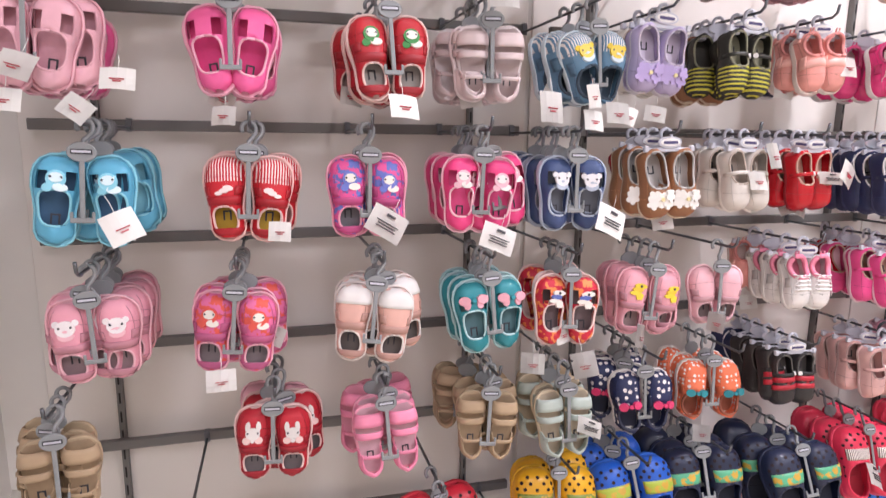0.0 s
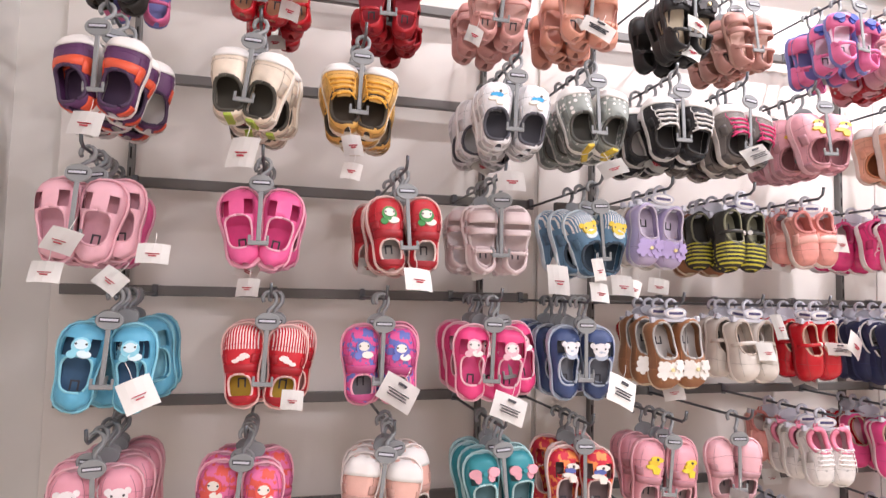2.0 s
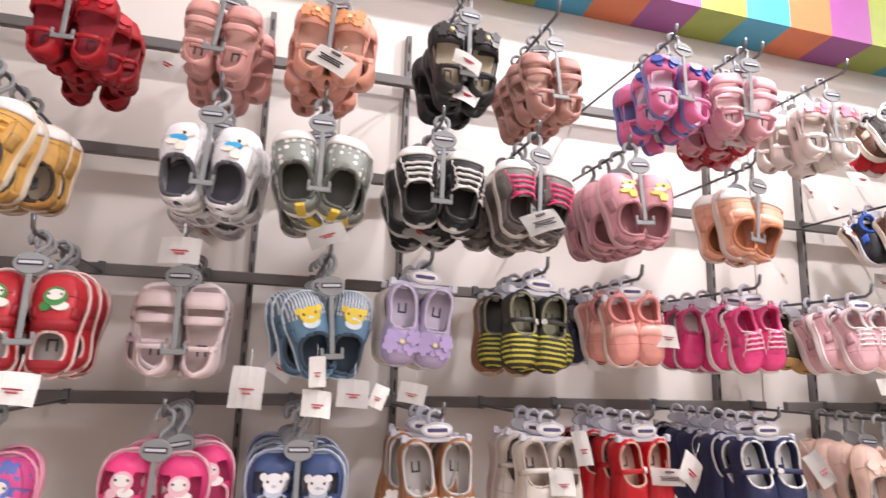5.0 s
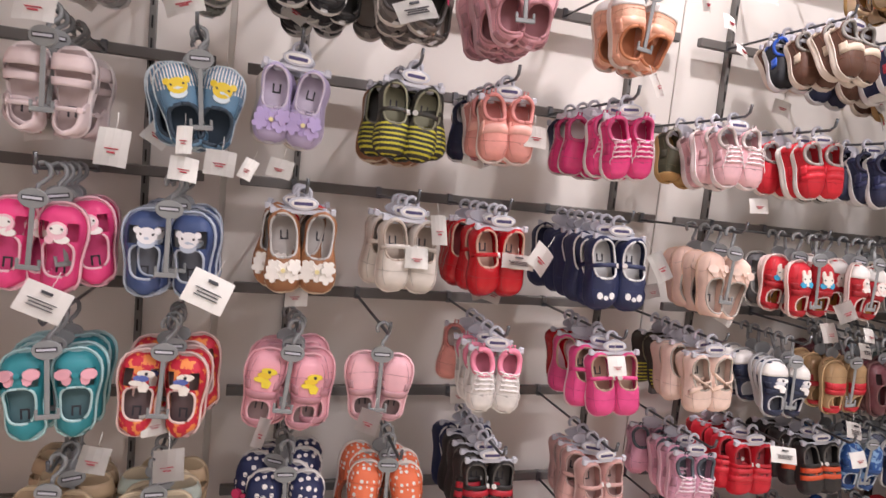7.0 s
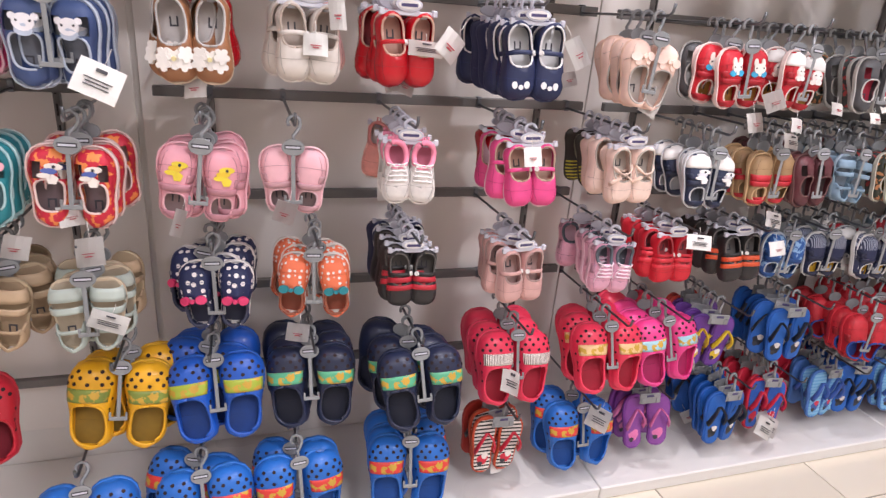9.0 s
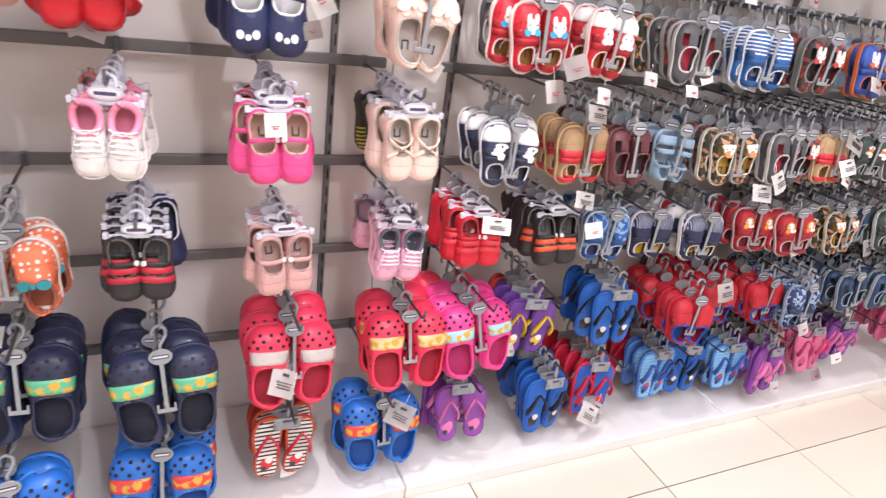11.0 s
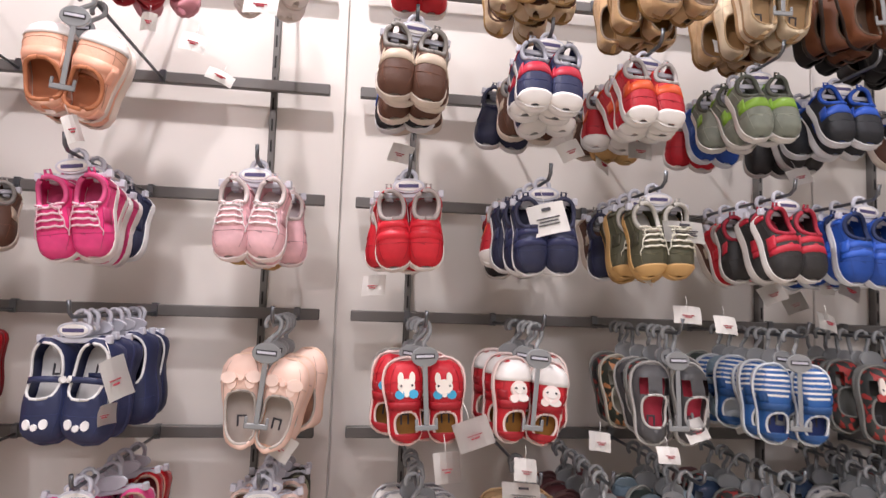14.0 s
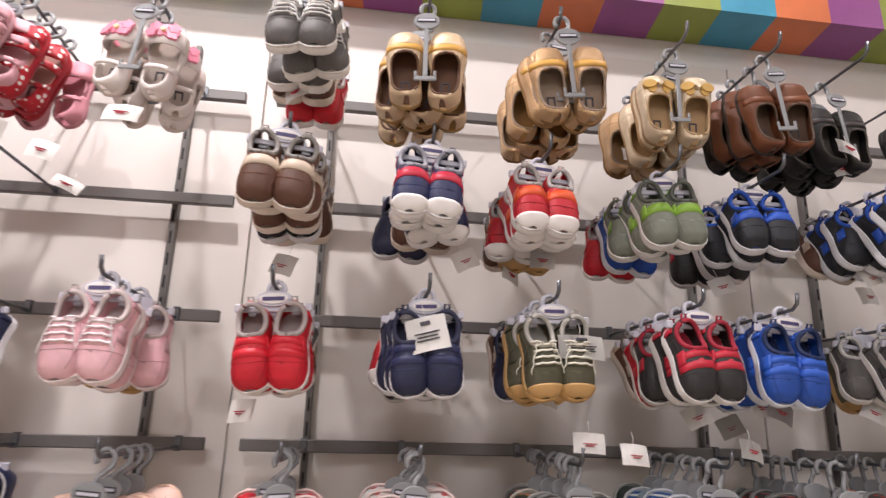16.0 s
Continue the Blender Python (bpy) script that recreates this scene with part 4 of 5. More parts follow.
def shoe_parts(style, side):
    """The pieces of one shoe as (name, mesh, label), the first of them its body."""
    kind, upper, sole, inner, accent, motif, words = STYLES[style]
    length, width, heights, thick, o0, o1, ow = form_of(style)
    cut = kind == "S" and style in CUT
    if cut:
        o0, o1, ow = 0.19, 0.61, 1.0
    last = Last(length, width, side, heights, thick, mark(style, 97) * 1.7, 0.77 if kind in "SO" else 0.80)
    gloss = 0.22 if "patent" in words or "gloss" in words or "gold" in words else 0.55
    pattern = "dots" if motif == "cap_dots" else motif if motif in ("dots", "stripes", "bars", "blotch") else None
    if style in ("red_dots", "red_dotted", "grey_yellow", "pink_purple", "camo", "dark_camo", "purple_pink"):
        pattern = "dots" if style in ("red_dotted", "grey_yellow") else "blotch"
    if style == "blue_yellow":
        pattern = "stripes"
    second = "ece6e2" if pattern == "dots" or style == "blue_yellow" else accent
    tint = dict(coat=0.12) if kind in "CS" else {}
    if kind == "C":
        gloss = 0.42
    if pattern:
        body = mat("upper_" + style, upper, gloss, pattern=pattern, second=second, size={"dots": 78.0 if style != "navy_dot" else 62.0, "stripes": 60.0, "bars": 34.0, "blotch": 70.0}[pattern])
    elif "gold" in words:
        body = mat("upper_" + style, upper, 0.34, 0.3, grain=420, bump=0.9)
    else:
        body = mat("upper_" + style, upper, gloss, grain={"N": 600, "K": 600, "M": 380}.get(kind, 240), bump=0.3 if kind in "NK" else 0.12, **tint)
    soled = plain(sole, 0.55, grain=260)
    lined = plain(inner, 0.75, grain=500)
    trim = plain(accent, 0.45, grain=300)
    out = []
    if kind in "SKPCNM":
        thickness = 0.0045 if kind == "C" else 0.0028

        def keep(s, q):
            a = abs(q - HALF)
            return not (0.64 < s < 0.83 and 0.42 < a < 0.90)

        mid = 0.5 * (o0 + o1)

        def wide(s):
            u = abs(s - mid) / (o1 - mid)
            return ow * (1 - u ** 2.1) ** (1 / 2.1) if u < 0.9999 else 0.0

        rows = [0.004, o0 * 0.5] + [mid - (o1 - mid) * math.cos(math.pi * i / 8) for i in range(9)]
        rows += [o1 + (0.89 - o1) * i / 4 for i in range(1, 5)] + [0.935, 0.97, 0.993]
        bm = opened(bmesh.new(), last, rows, wide, 5, thickness, keep if cut else None)
        if kind == "N":
            tube(bm, [(-0.004, -length / 2 + 0.003, thick + heights[0] * 0.8), (-0.004, -length / 2 - 0.007, thick + heights[0]), (0.004, -length / 2 - 0.007, thick + heights[0]), (0.004, -length / 2 + 0.003, thick + heights[0] * 0.8)], 0.002, 5, 1)
        edge = []
        for i in range(25):
            a = 2 * math.pi * i / 24
            s = mid + (o1 - mid) * math.cos(a)
            edge.append(last.at(s, HALF + math.copysign(wide(s), math.sin(a)), thickness * 0.5))
        tube(bm, edge, 0.0062 if style == "boots" else {"N": 0.0042, "K": 0.0036, "C": 0.0036}.get(kind, 0.0024), 6, 1)
        if kind == "S" and not cut:
            shell(bm, last, 0.40, 0.50, 0.18, math.pi - 0.18, 2, 10, 0.0028, 0.0022, index=2)
            shell(bm, last, 0.03, 0.12, 0.06, math.pi - 0.06, 3, 10, 0.0026, 0.0016, index=2)
            for sign in (-1, 1):
                shell(bm, last, 0.52, 0.63, HALF + sign * 0.62, HALF + sign * 1.38, 3, 3, 0.0026, 0.0016, index=2)
        if kind in "KN":
            shell(bm, last, 0.006, 0.14, 0.03, 0.5, 4, 3, 0.0026, 0.0018, index=2)
            shell(bm, last, 0.006, 0.14, math.pi - 0.5, math.pi - 0.03, 4, 3, 0.0026, 0.0018, index=2)
            for q in (0.42, math.pi - 0.42):
                shell(bm, last, 0.42, 0.60, q - 0.24, q + 0.24, 3, 3, 0.0026, 0.0016, index=2)
        if kind in "SKNMP" and not cut:
            for sign in (-1, 1):
                tube(bm, [last.at(0.47 + 0.46 * i / 9, HALF + sign * (0.95 - 0.03 * i), thickness + 0.0002) for i in range(10)], 0.0005, 4, 3)
            tube(bm, [last.at(0.70 + 0.05 * math.sin(math.pi * i / 10), 0.12 + (math.pi - 0.24) * i / 10, thickness + 0.0002) for i in range(11)], 0.0005, 4, 3)
            if kind in "KN":
                for sign in (-1, 1):
                    tube(bm, [last.at(0.16 + 0.26 * i / 6, HALF + sign * (1.28 - 0.02 * i), thickness + 0.0002) for i in range(7)], 0.0007, 4, 3)
        thread = plain(shade(upper, 1.25) if max(rgb(upper)) < 0.35 else shade(upper, 0.8), 0.7, grain=900)
        rimmed = {"C": body, "S": plain(sole, 0.6, grain=300)}.get(kind, lined)
        second_tone = trim if motif in ("band", "band2", "cap_band") else plain(shade(upper, 0.84), 0.55, grain=400)
        out.append(("shoe", mesh_of("shoe", joined(bm), body, rimmed, second_tone, thread), ""))
    else:
        bm = bmesh.new()
        if kind == "O":
            opened(bm, last, (0.004, 0.025, 0.05, 0.09, 0.14, 0.19, 0.24, 0.29, 0.34, 0.39), lambda s: 0.0 if s < 0.06 else 0.42 + 0.30 * ((s - 0.09) / 0.1) ** 0.5 if s < 0.30 else 0.86 + (s - 0.30) * 5.5, 5, 0.0026)
            for s0, s1 in ((0.55, 0.64), (0.72, 0.90)) if motif == "strap" else ((0.62, 0.91),):
                shell(bm, last, s0, s1, 0, math.pi, 3, 10, 0, 0.0026)
            shell(bm, last, 0.275, 0.325, 0.3, math.pi - 0.3, 2, 10, 0.0012, 0.0025)
            button(bm, last, 0.30, 0.75 if side > 0 else math.pi - 0.75, 0.005, 0.003, 0, 8)
        else:
            for sign in (-1, 1):
                pts = [last.at(0.42 + 0.36 * i / 6, HALF + sign * (1.35 - 0.22 * i), 0.002 - 0.0022 * max(0, i - 4)) for i in range(7)]
                tube(bm, pts, 0.0085, 6, flat=0.32)
        out.append(("shoe", mesh_of("shoe", joined(bm), trim if kind == "F" else body), ""))
    foot = soled
    pale_rim = plain(sole, 0.5, grain=260)
    if kind == "F":
        top = {"thong_stripes": mat("bed_" + style, inner, 0.6, pattern="bars", second=upper, size=26.0),
               "thong_wave": mat("bed_" + style, inner, 0.6, pattern="check", second=upper, size=50.0)}.get(motif, plain(upper, 0.6, grain=500))
        out.append(("footbed", mesh_of("footbed", inside_mesh(last), top), ""))
    else:
        out.append(("insole", mesh_of("insole", inside_mesh(last), lined), ""))
        if kind in "SOPM":
            bm = bmesh.new()
            cy, top = -0.22 * length, thick + 0.0032
            for dx in (-0.0075, 0.0045):
                box(bm, last.mid(0.28) + dx, last.mid(0.28) + dx + 0.003, cy - 0.009, cy + 0.009, thick + 0.002, top)
            box(bm, last.mid(0.28) - 0.0045, last.mid(0.28) + 0.0045, cy + 0.006, cy + 0.009, thick + 0.002, top)
            out.append(("insole_print", mesh_of("insole_print", bm, INK), "small dark print on the insole"))
    out.append(("sole", mesh_of("sole", sole_mesh(last, flare={"S": 1.14, "C": 1.08, "F": 1.06}.get(kind, 1.06), welt={"S": 0.0026, "K": 0.0022, "N": 0.0022}.get(kind, 0.0)), foot, pale_rim), ""))
    white = WHITE
    if kind == "M" and motif not in ("plain", "flower", "cross"):
        bm = shell(bmesh.new(), last, 0.38, 0.44, 0.12, math.pi - 0.12, 2, 10, 0.002, 0.0022)
        button(bm, last, 0.41, 0.85 if side > 0 else math.pi - 0.62, 0.0055, 0.0055, 1)
        out.append(("strap", mesh_of("strap", joined(bm), body, white), ""))
    if motif.startswith("cap") and motif != "cap_dots":
        cap = plain("c9a066", 0.5) if motif.endswith("tan") else white
        out.append(("toe_cap", mesh_of("toe_cap", shell(bmesh.new(), last, 0.88 if kind == "N" else 0.80 if kind != "S" else 0.74, 0.998, 0.02, math.pi - 0.02, 5, 12, 0.0022, 0.0022), cap), "smooth pale toe cap"))
    if "lace" in motif:
        bm = bmesh.new()
        shell(bm, last, 0.40, 0.70, HALF - 0.34, HALF + 0.34, 4, 4, 0.002, 0.002, index=1)
        for i in range(4):
            s = 0.44 + 0.075 * i
            tube(bm, [last.at(s + 0.012 * math.sin(3 * j), HALF - 0.62 + 1.24 * j / 6, 0.0055) for j in range(7)], 0.0028, 5, flat=0.6)
        for sign in (-1, 1):
            tube(bm, [last.at(0.43 - 0.01 * j, HALF + sign * (0.1 + 0.13 * j), 0.008 + 0.002 * math.sin(j)) for j in range(6)], 0.0018, 5)
        for sign in (-1, 1):
            tube(bm, [last.at(0.42 + 0.05 * j, HALF + sign * (0.40 + 0.05 * j + 0.06 * math.sin(2.3 * j)), 0.0065) for j in range(8)], 0.0011, 4)
        out.append(("lacing", mesh_of("lacing", joined(bm), plain(accent, 0.7, grain=700), body), "flat laces"))
    if "band" in motif or motif in ("strap2",):
        spots = ((0.46, 0.55), (0.60, 0.69)) if motif in ("band2", "strap2") else ((0.655, 0.74),) if kind in "PM" else ((0.50, 0.63),)
        bm = bmesh.new()
        for a, b in spots:
            shell(bm, last, a, b, 0.2, math.pi - 0.2, 2, 10, 0.0020, 0.0016)
        out.append(("band", mesh_of("band", joined(bm), trim), ""))
    if motif == "cap_tab":
        out.append(("heel_tab", mesh_of("heel_tab", box(bmesh.new(), -0.007, 0.007, -length * 0.5 - 0.004, -length * 0.5 + 0.002, thick, thick + heights[0] + 0.012, 0.001), trim), ""))
    if motif in ("face", "cap_face") or (kind == "F" and motif.startswith("thong")):
        bm = bmesh.new()
        s = {"face": 0.71, "cap_face": 0.62}.get(motif, 0.24)
        up = 0.0042 if kind != "F" else -heights[1] * 0.55
        form = mark(style, 4)
        if kind == "F":
            for i, (dx, dy, r) in enumerate(((0, 0, 0.017), (0.006, 0.012, 0.010), (-0.007, -0.012, 0.008), (0.004, -0.004, 0.006))):
                ring = [bm.verts.new((last.mid(s) + dx + r * math.cos(q) * (1 + 0.2 * math.sin(3 * q)), (s - 0.5) * length + dy + r * math.sin(q), last.t + 0.0026 + 0.0004 * i)) for q in (2 * math.pi * k / 12 for k in range(12))]
                bm.faces.new(ring).material_index = (0, 1, 2, 0)[i]
        elif form == 0:
            badge(bm, last, s, HALF, 0.0135, up, 0, 14, 0.9)
            badge(bm, last, s - 0.085, HALF, 0.0115, up, 1, 12, 0.7)
            for sign in (-1, 1):
                badge(bm, last, s + 0.062, HALF + sign * 0.34, 0.0050, up, 0, 8)
                badge(bm, last, s + 0.015, HALF + sign * 0.17, 0.0018, up + 0.0022, 2, 6, thick=0.001)
            badge(bm, last, s - 0.03, HALF, 0.0034, up + 0.0022, 1, 8, 0.6, thick=0.001)
        elif form == 1:
            badge(bm, last, s - 0.02, HALF, 0.0120, up, 0, 14, 0.85)
            for sign in (-1, 1):
                badge(bm, last, s + 0.075, HALF + sign * 0.20, 0.0042, up, 0, 10, 2.1)
                badge(bm, last, s - 0.01, HALF + sign * 0.18, 0.0017, up + 0.0022, 2, 6, thick=0.001)
                badge(bm, last, s - 0.115, HALF + sign * 0.26, 0.0070, up, 1, 8, 0.9)
            badge(bm, last, s - 0.115, HALF, 0.0036, up + 0.001, 0, 8)
        elif form == 2:
            for i in range(3):
                badge(bm, last, s + 0.055 - 0.055 * i, HALF + 0.12 * (i - 1), 0.0125 - 0.0015 * i, up + 0.0004 * i, i % 2, 12, 0.42)
            badge(bm, last, s - 0.10, HALF - 0.1, 0.0085, up, 0, 5, 1.0)
            badge(bm, last, s + 0.055, HALF - 0.12, 0.0025, up + 0.0024, 2, 8, thick=0.001)
        else:
            badge(bm, last, s + 0.02, HALF, 0.0125, up, 1, 14, 1.0)
            badge(bm, last, s + 0.035, HALF, 0.0090, up + 0.0012, 0, 12, 0.8)
            badge(bm, last, s - 0.075, HALF - 0.14, 0.0095, up, 0, 12, 0.6)
            badge(bm, last, s - 0.085, HALF + 0.22, 0.0065, up, 1, 10, 0.9)
            for sign in (-1, 1):
                badge(bm, last, s + 0.04, HALF + sign * 0.13, 0.0016, up + 0.0034, 2, 6, thick=0.001)
        pale = trim if rgb(accent)[1] > 0.45 or kind == "F" else plain("efe6dc", 0.5)
        other = {"red_duck": "3fa2cc", "pink_bee": "e6c234", "red_scare": "3f8a44", "purple_pink": "e0674c", "red_dots": "5a6ab0", "purple_flip": "efe8e0", "blue_flip": "d9d2cc", "light_blue_flip": "c9384a", "striped_slide": "efe6e0"}.get(style, accent if rgb(accent)[1] <= 0.45 else sole)
        if style == "blue_yellow":
            pale = trim
        out.append(("applique", mesh_of("applique", joined(bm), pale, plain(other, 0.5), INK), "raised rubber applique" if kind != "F" else "small printed motif"))
    if style == "red_stripe":
        bm = bmesh.new()
        for i in range(3):
            button(bm, last, 0.60 - 0.03 * i, HALF + side * (0.22 - 0.16 * i), 0.0095 - 0.0014 * i, 0.003 + 0.0006 * i, 0, 10, 0.55)
        out.append(("applique", mesh_of("applique", joined(bm), trim), "white feather applique"))
    if motif == "heart":
        bm = bmesh.new()
        for sign in (-1, 1):
            button(bm, last, 0.83, HALF + sign * 0.26, 0.0062, 0.003, 0, 10, 1.25)
        button(bm, last, 0.86, HALF, 0.0052, 0.0034, 0, 8)
        out.append(("applique", mesh_of("applique", joined(bm), trim), "white heart applique"))
    if motif == "cap_dots":
        bm = bmesh.new()
        for sign in (-1, 1):
            button(bm, last, 0.50, HALF + sign * 0.40, 0.012, 0.004, 0, 12, 0.8, thick=0.005)
        button(bm, last, 0.50, HALF, 0.005, 0.008, 0, 8, thick=0.003)
        out.append(("bow", mesh_of("bow", joined(bm), trim), "coloured bow"))
    if motif in ("flower", "bow"):
        bm = bmesh.new()
        s = 0.76 if kind != "O" else 0.80
        if motif == "flower":
            for k, (ds, dq) in enumerate(((0, 0), (0.05, 0.35), (-0.05, -0.35), (0.04, -0.4), (-0.05, 0.4))):
                button(bm, last, s + ds, HALF + dq, (0.0115 if k else 0.0145) * (1.3 if kind == "M" else 1.0), 0.004 + 0.001 * k, 0, 20, petals=5)
            button(bm, last, s, HALF, 0.0042, 0.009, 1, 8)
        else:
            for sign in (-1, 1):
                button(bm, last, s, HALF + sign * 0.42, 0.013, 0.004, 0, 12, 0.75, thick=0.005)
                button(bm, last, s - 0.06, HALF + sign * 0.30, 0.008, 0.003, 0, 8, 1.3, thick=0.003)
            button(bm, last, s, HALF, 0.005, 0.009, 1, 8, thick=0.003)
        out.append((motif, mesh_of(motif, joined(bm), trim, body if motif == "bow" else plain("e6d8a0", 0.6)), ""))
    if motif == "cross":
        for sign in (-1, 1):
            bm = tube(bmesh.new(), [last.at(0.34 + 0.30 * j / 8, HALF + sign * (1.15 - 2.3 * j / 8), 0.003 + 0.0012 * sign) for j in range(9)], 0.006, 6, flat=0.35)
            out.append(("cross_strap", mesh_of("cross_strap", bm, trim), ""))
    if kind == "C":
        # Vents are raised dark discs; the shade of the holes is in their colour.
        bm = bmesh.new()
        for i, row in enumerate((5, 4, 3)):
            for j in range(row):
                button(bm, last, 0.76 + 0.072 * i, HALF + (j - (row - 1) / 2) * 0.50, 0.0044, 0.0038, 0, 8, thick=0.0013)
        for q in (0.30, math.pi - 0.30):
            for i in range(3):
                button(bm, last, 0.34 + 0.12 * i, q, 0.0036, 0.0035, 0, 8, thick=0.0013)
        out.append(("vent_pattern", mesh_of("vent_pattern", joined(bm), plain("2a1a1c", 0.8)), "dark discs drawn as shaded vent holes"))
    if motif.startswith("panel"):
        art = mat("art_" + style, accent, 0.4, pattern="stripes" if "stripes" in motif else "blotch", second="4a3a34" if "stripes" in motif else "c9a03c", size=75.0 if "stripes" in motif else 60.0)
        out.append(("printed_panel", mesh_of("printed_panel", shell(bmesh.new(), last, 0.56, 0.71, 0.62, math.pi - 0.62, 4, 10, 0.0045, 0.0015), art), "printed rubber panel"))
    return out


# ---- hangers, tags and pegs ----
def hook(bm, stem_low):
    pts = [(0.0125 * math.sin(a) + 0.0, 0.0, 0.0125 * math.cos(a) - 0.009) for a in (math.radians(d) for d in range(-130, 91, 20))]
    pts += [(0.0120, -0.001, -0.018), (0.007, -0.006, -0.026), (0, -0.012, -0.034), (0, -0.016, stem_low)]
    return tube(bm, pts, 0.0041, 6)


def ring_hanger():
    bm = hook(bmesh.new(), -0.050)
    plate(bm, 0, -0.056, 0.046, 0.034, -0.0305, -0.0265)
    box(bm, -0.0042, 0.0042, -0.0300, -0.0265, -0.168, -0.070, 0.0012)
    box(bm, -0.019, 0.019, -0.0300, -0.0262, -0.176, -0.167, 0.0015)
    box(bm, -0.019, -0.014, -0.0300, -0.0262, -0.168, -0.157, 0.001)
    box(bm, 0.014, 0.019, -0.0300, -0.0262, -0.168, -0.157, 0.001)
    bm2 = box(bmesh.new(), -0.0165, 0.0165, -0.0318, -0.0304, -0.0595, -0.051, 0.0004)
    box(bm2, -0.0145, 0.0145, -0.0324, -0.0316, -0.0572, -0.0532, 0, 1)
    return mesh_of("hanger", bm, GREY_PLASTIC), mesh_of("label", bm2, INK, PALE_PLASTIC)


def flat_hanger():
    bm = hook(bmesh.new(), -0.050)
    box(bm, -0.034, 0.034, -0.0225, -0.0190, -0.082, -0.048, 0.002)
    for x in (-0.024, 0.024):
        box(bm, x - 0.006, x + 0.006, -0.026, -0.0222, -0.078, -0.062, 0.0015)
    bm2 = box(bmesh.new(), -0.012, 0.012, -0.0240, -0.0226, -0.060, -0.053, 0.0003)
    return mesh_of("hanger", bm, GREY_PLASTIC), mesh_of("label", bm2, LOGO)


def clip_hanger():
    bm = hook(bmesh.new(), -0.024)
    plate(bm, 0, -0.026, 0.056, 0.026, -0.021, -0.016)
    box(bm, -0.056, 0.056, -0.018, -0.014, -0.047, -0.038, 0.0015)
    for x in (-0.055, 0.055):
        box(bm, x - 0.005, x + 0.005, -0.021, -0.011, -0.047, -0.034, 0.0015)
    for x in (-0.034, 0.034):
        box(bm, x - 0.007, x + 0.007, -0.014, 0.016, -0.052, -0.044, 0.0015)
    bm2 = plate(bmesh.new(), 0, -0.026, 0.046, 0.018, -0.0226, -0.0205)
    box(bm2, -0.017, 0.017, -0.0234, -0.0222, -0.0295, -0.0235, 0, 1)
    return mesh_of("hanger", bm, PALE_PLASTIC), mesh_of("label", bm2, WHITE, LOGO)


def tag_mesh(wide, high, kind):
    """A paper tag hung by a thread, with bars of print."""
    bm = bmesh.new()
    cols, rows = 4, 4
    grid = [[bm.verts.new((wide * (i / cols - 0.5), -0.004 * math.sin(math.pi * i / cols) - 0.003 * math.sin(2.2 * j / rows), -0.012 - high * j / rows)) for i in range(cols + 1)] for j in range(rows + 1)]
    for j in range(rows):
        for i in range(cols):
            bm.faces.new((grid[j][i], grid[j][i + 1], grid[j + 1][i + 1], grid[j + 1][i]))
    bmesh.ops.solidify(bm, geom=list(bm.faces), thickness=0.0007)
    tube(bm, [(0, 0, 0.012), (0.001, -0.001, 0), (0, 0, -0.014)], 0.0006, 4, 0)
    bars = ((0.22, 0.09, 0.24), (0.50, 0.025, 0.62), (0.60, 0.025, 0.5), (0.70, 0.025, 0.56)) if kind == "print" else ((0.56, 0.02, 0.42), (0.66, 0.035, 0.24))
    for n, (at, tall, across) in enumerate(bars):
        z = -0.012 - high * at
        box(bm, -wide * across / 2, wide * across / 2, -0.0095, -0.0068, z - high * tall / 2, z + high * tall / 2, 0, 1 if kind == "print" else 2)
    return mesh_of("price_tag", bm, PAPER, INK, INK_RED)


RING, RING_LABEL = ring_hanger()
CLIP, CLIP_LABEL = clip_hanger()
FLAT, FLAT_LABEL = flat_hanger()
TAGS = (tag_mesh(0.046, 0.042, "red"), tag_mesh(0.072, 0.048, "print"), tag_mesh(0.038, 0.054, "red"))
PAIRS, PIECES = {}, {}


def toe_down(angle):
    """Turns a shoe upside up to hang by its heel, the toe so many degrees under the level."""
    c, n = math.cos(radians(angle)), math.sin(radians(angle))
    return Matrix(((-1, 0, 0, 0), (0, -c, -n, 0), (0, -n, c, 0), (0, 0, 0, 1)))


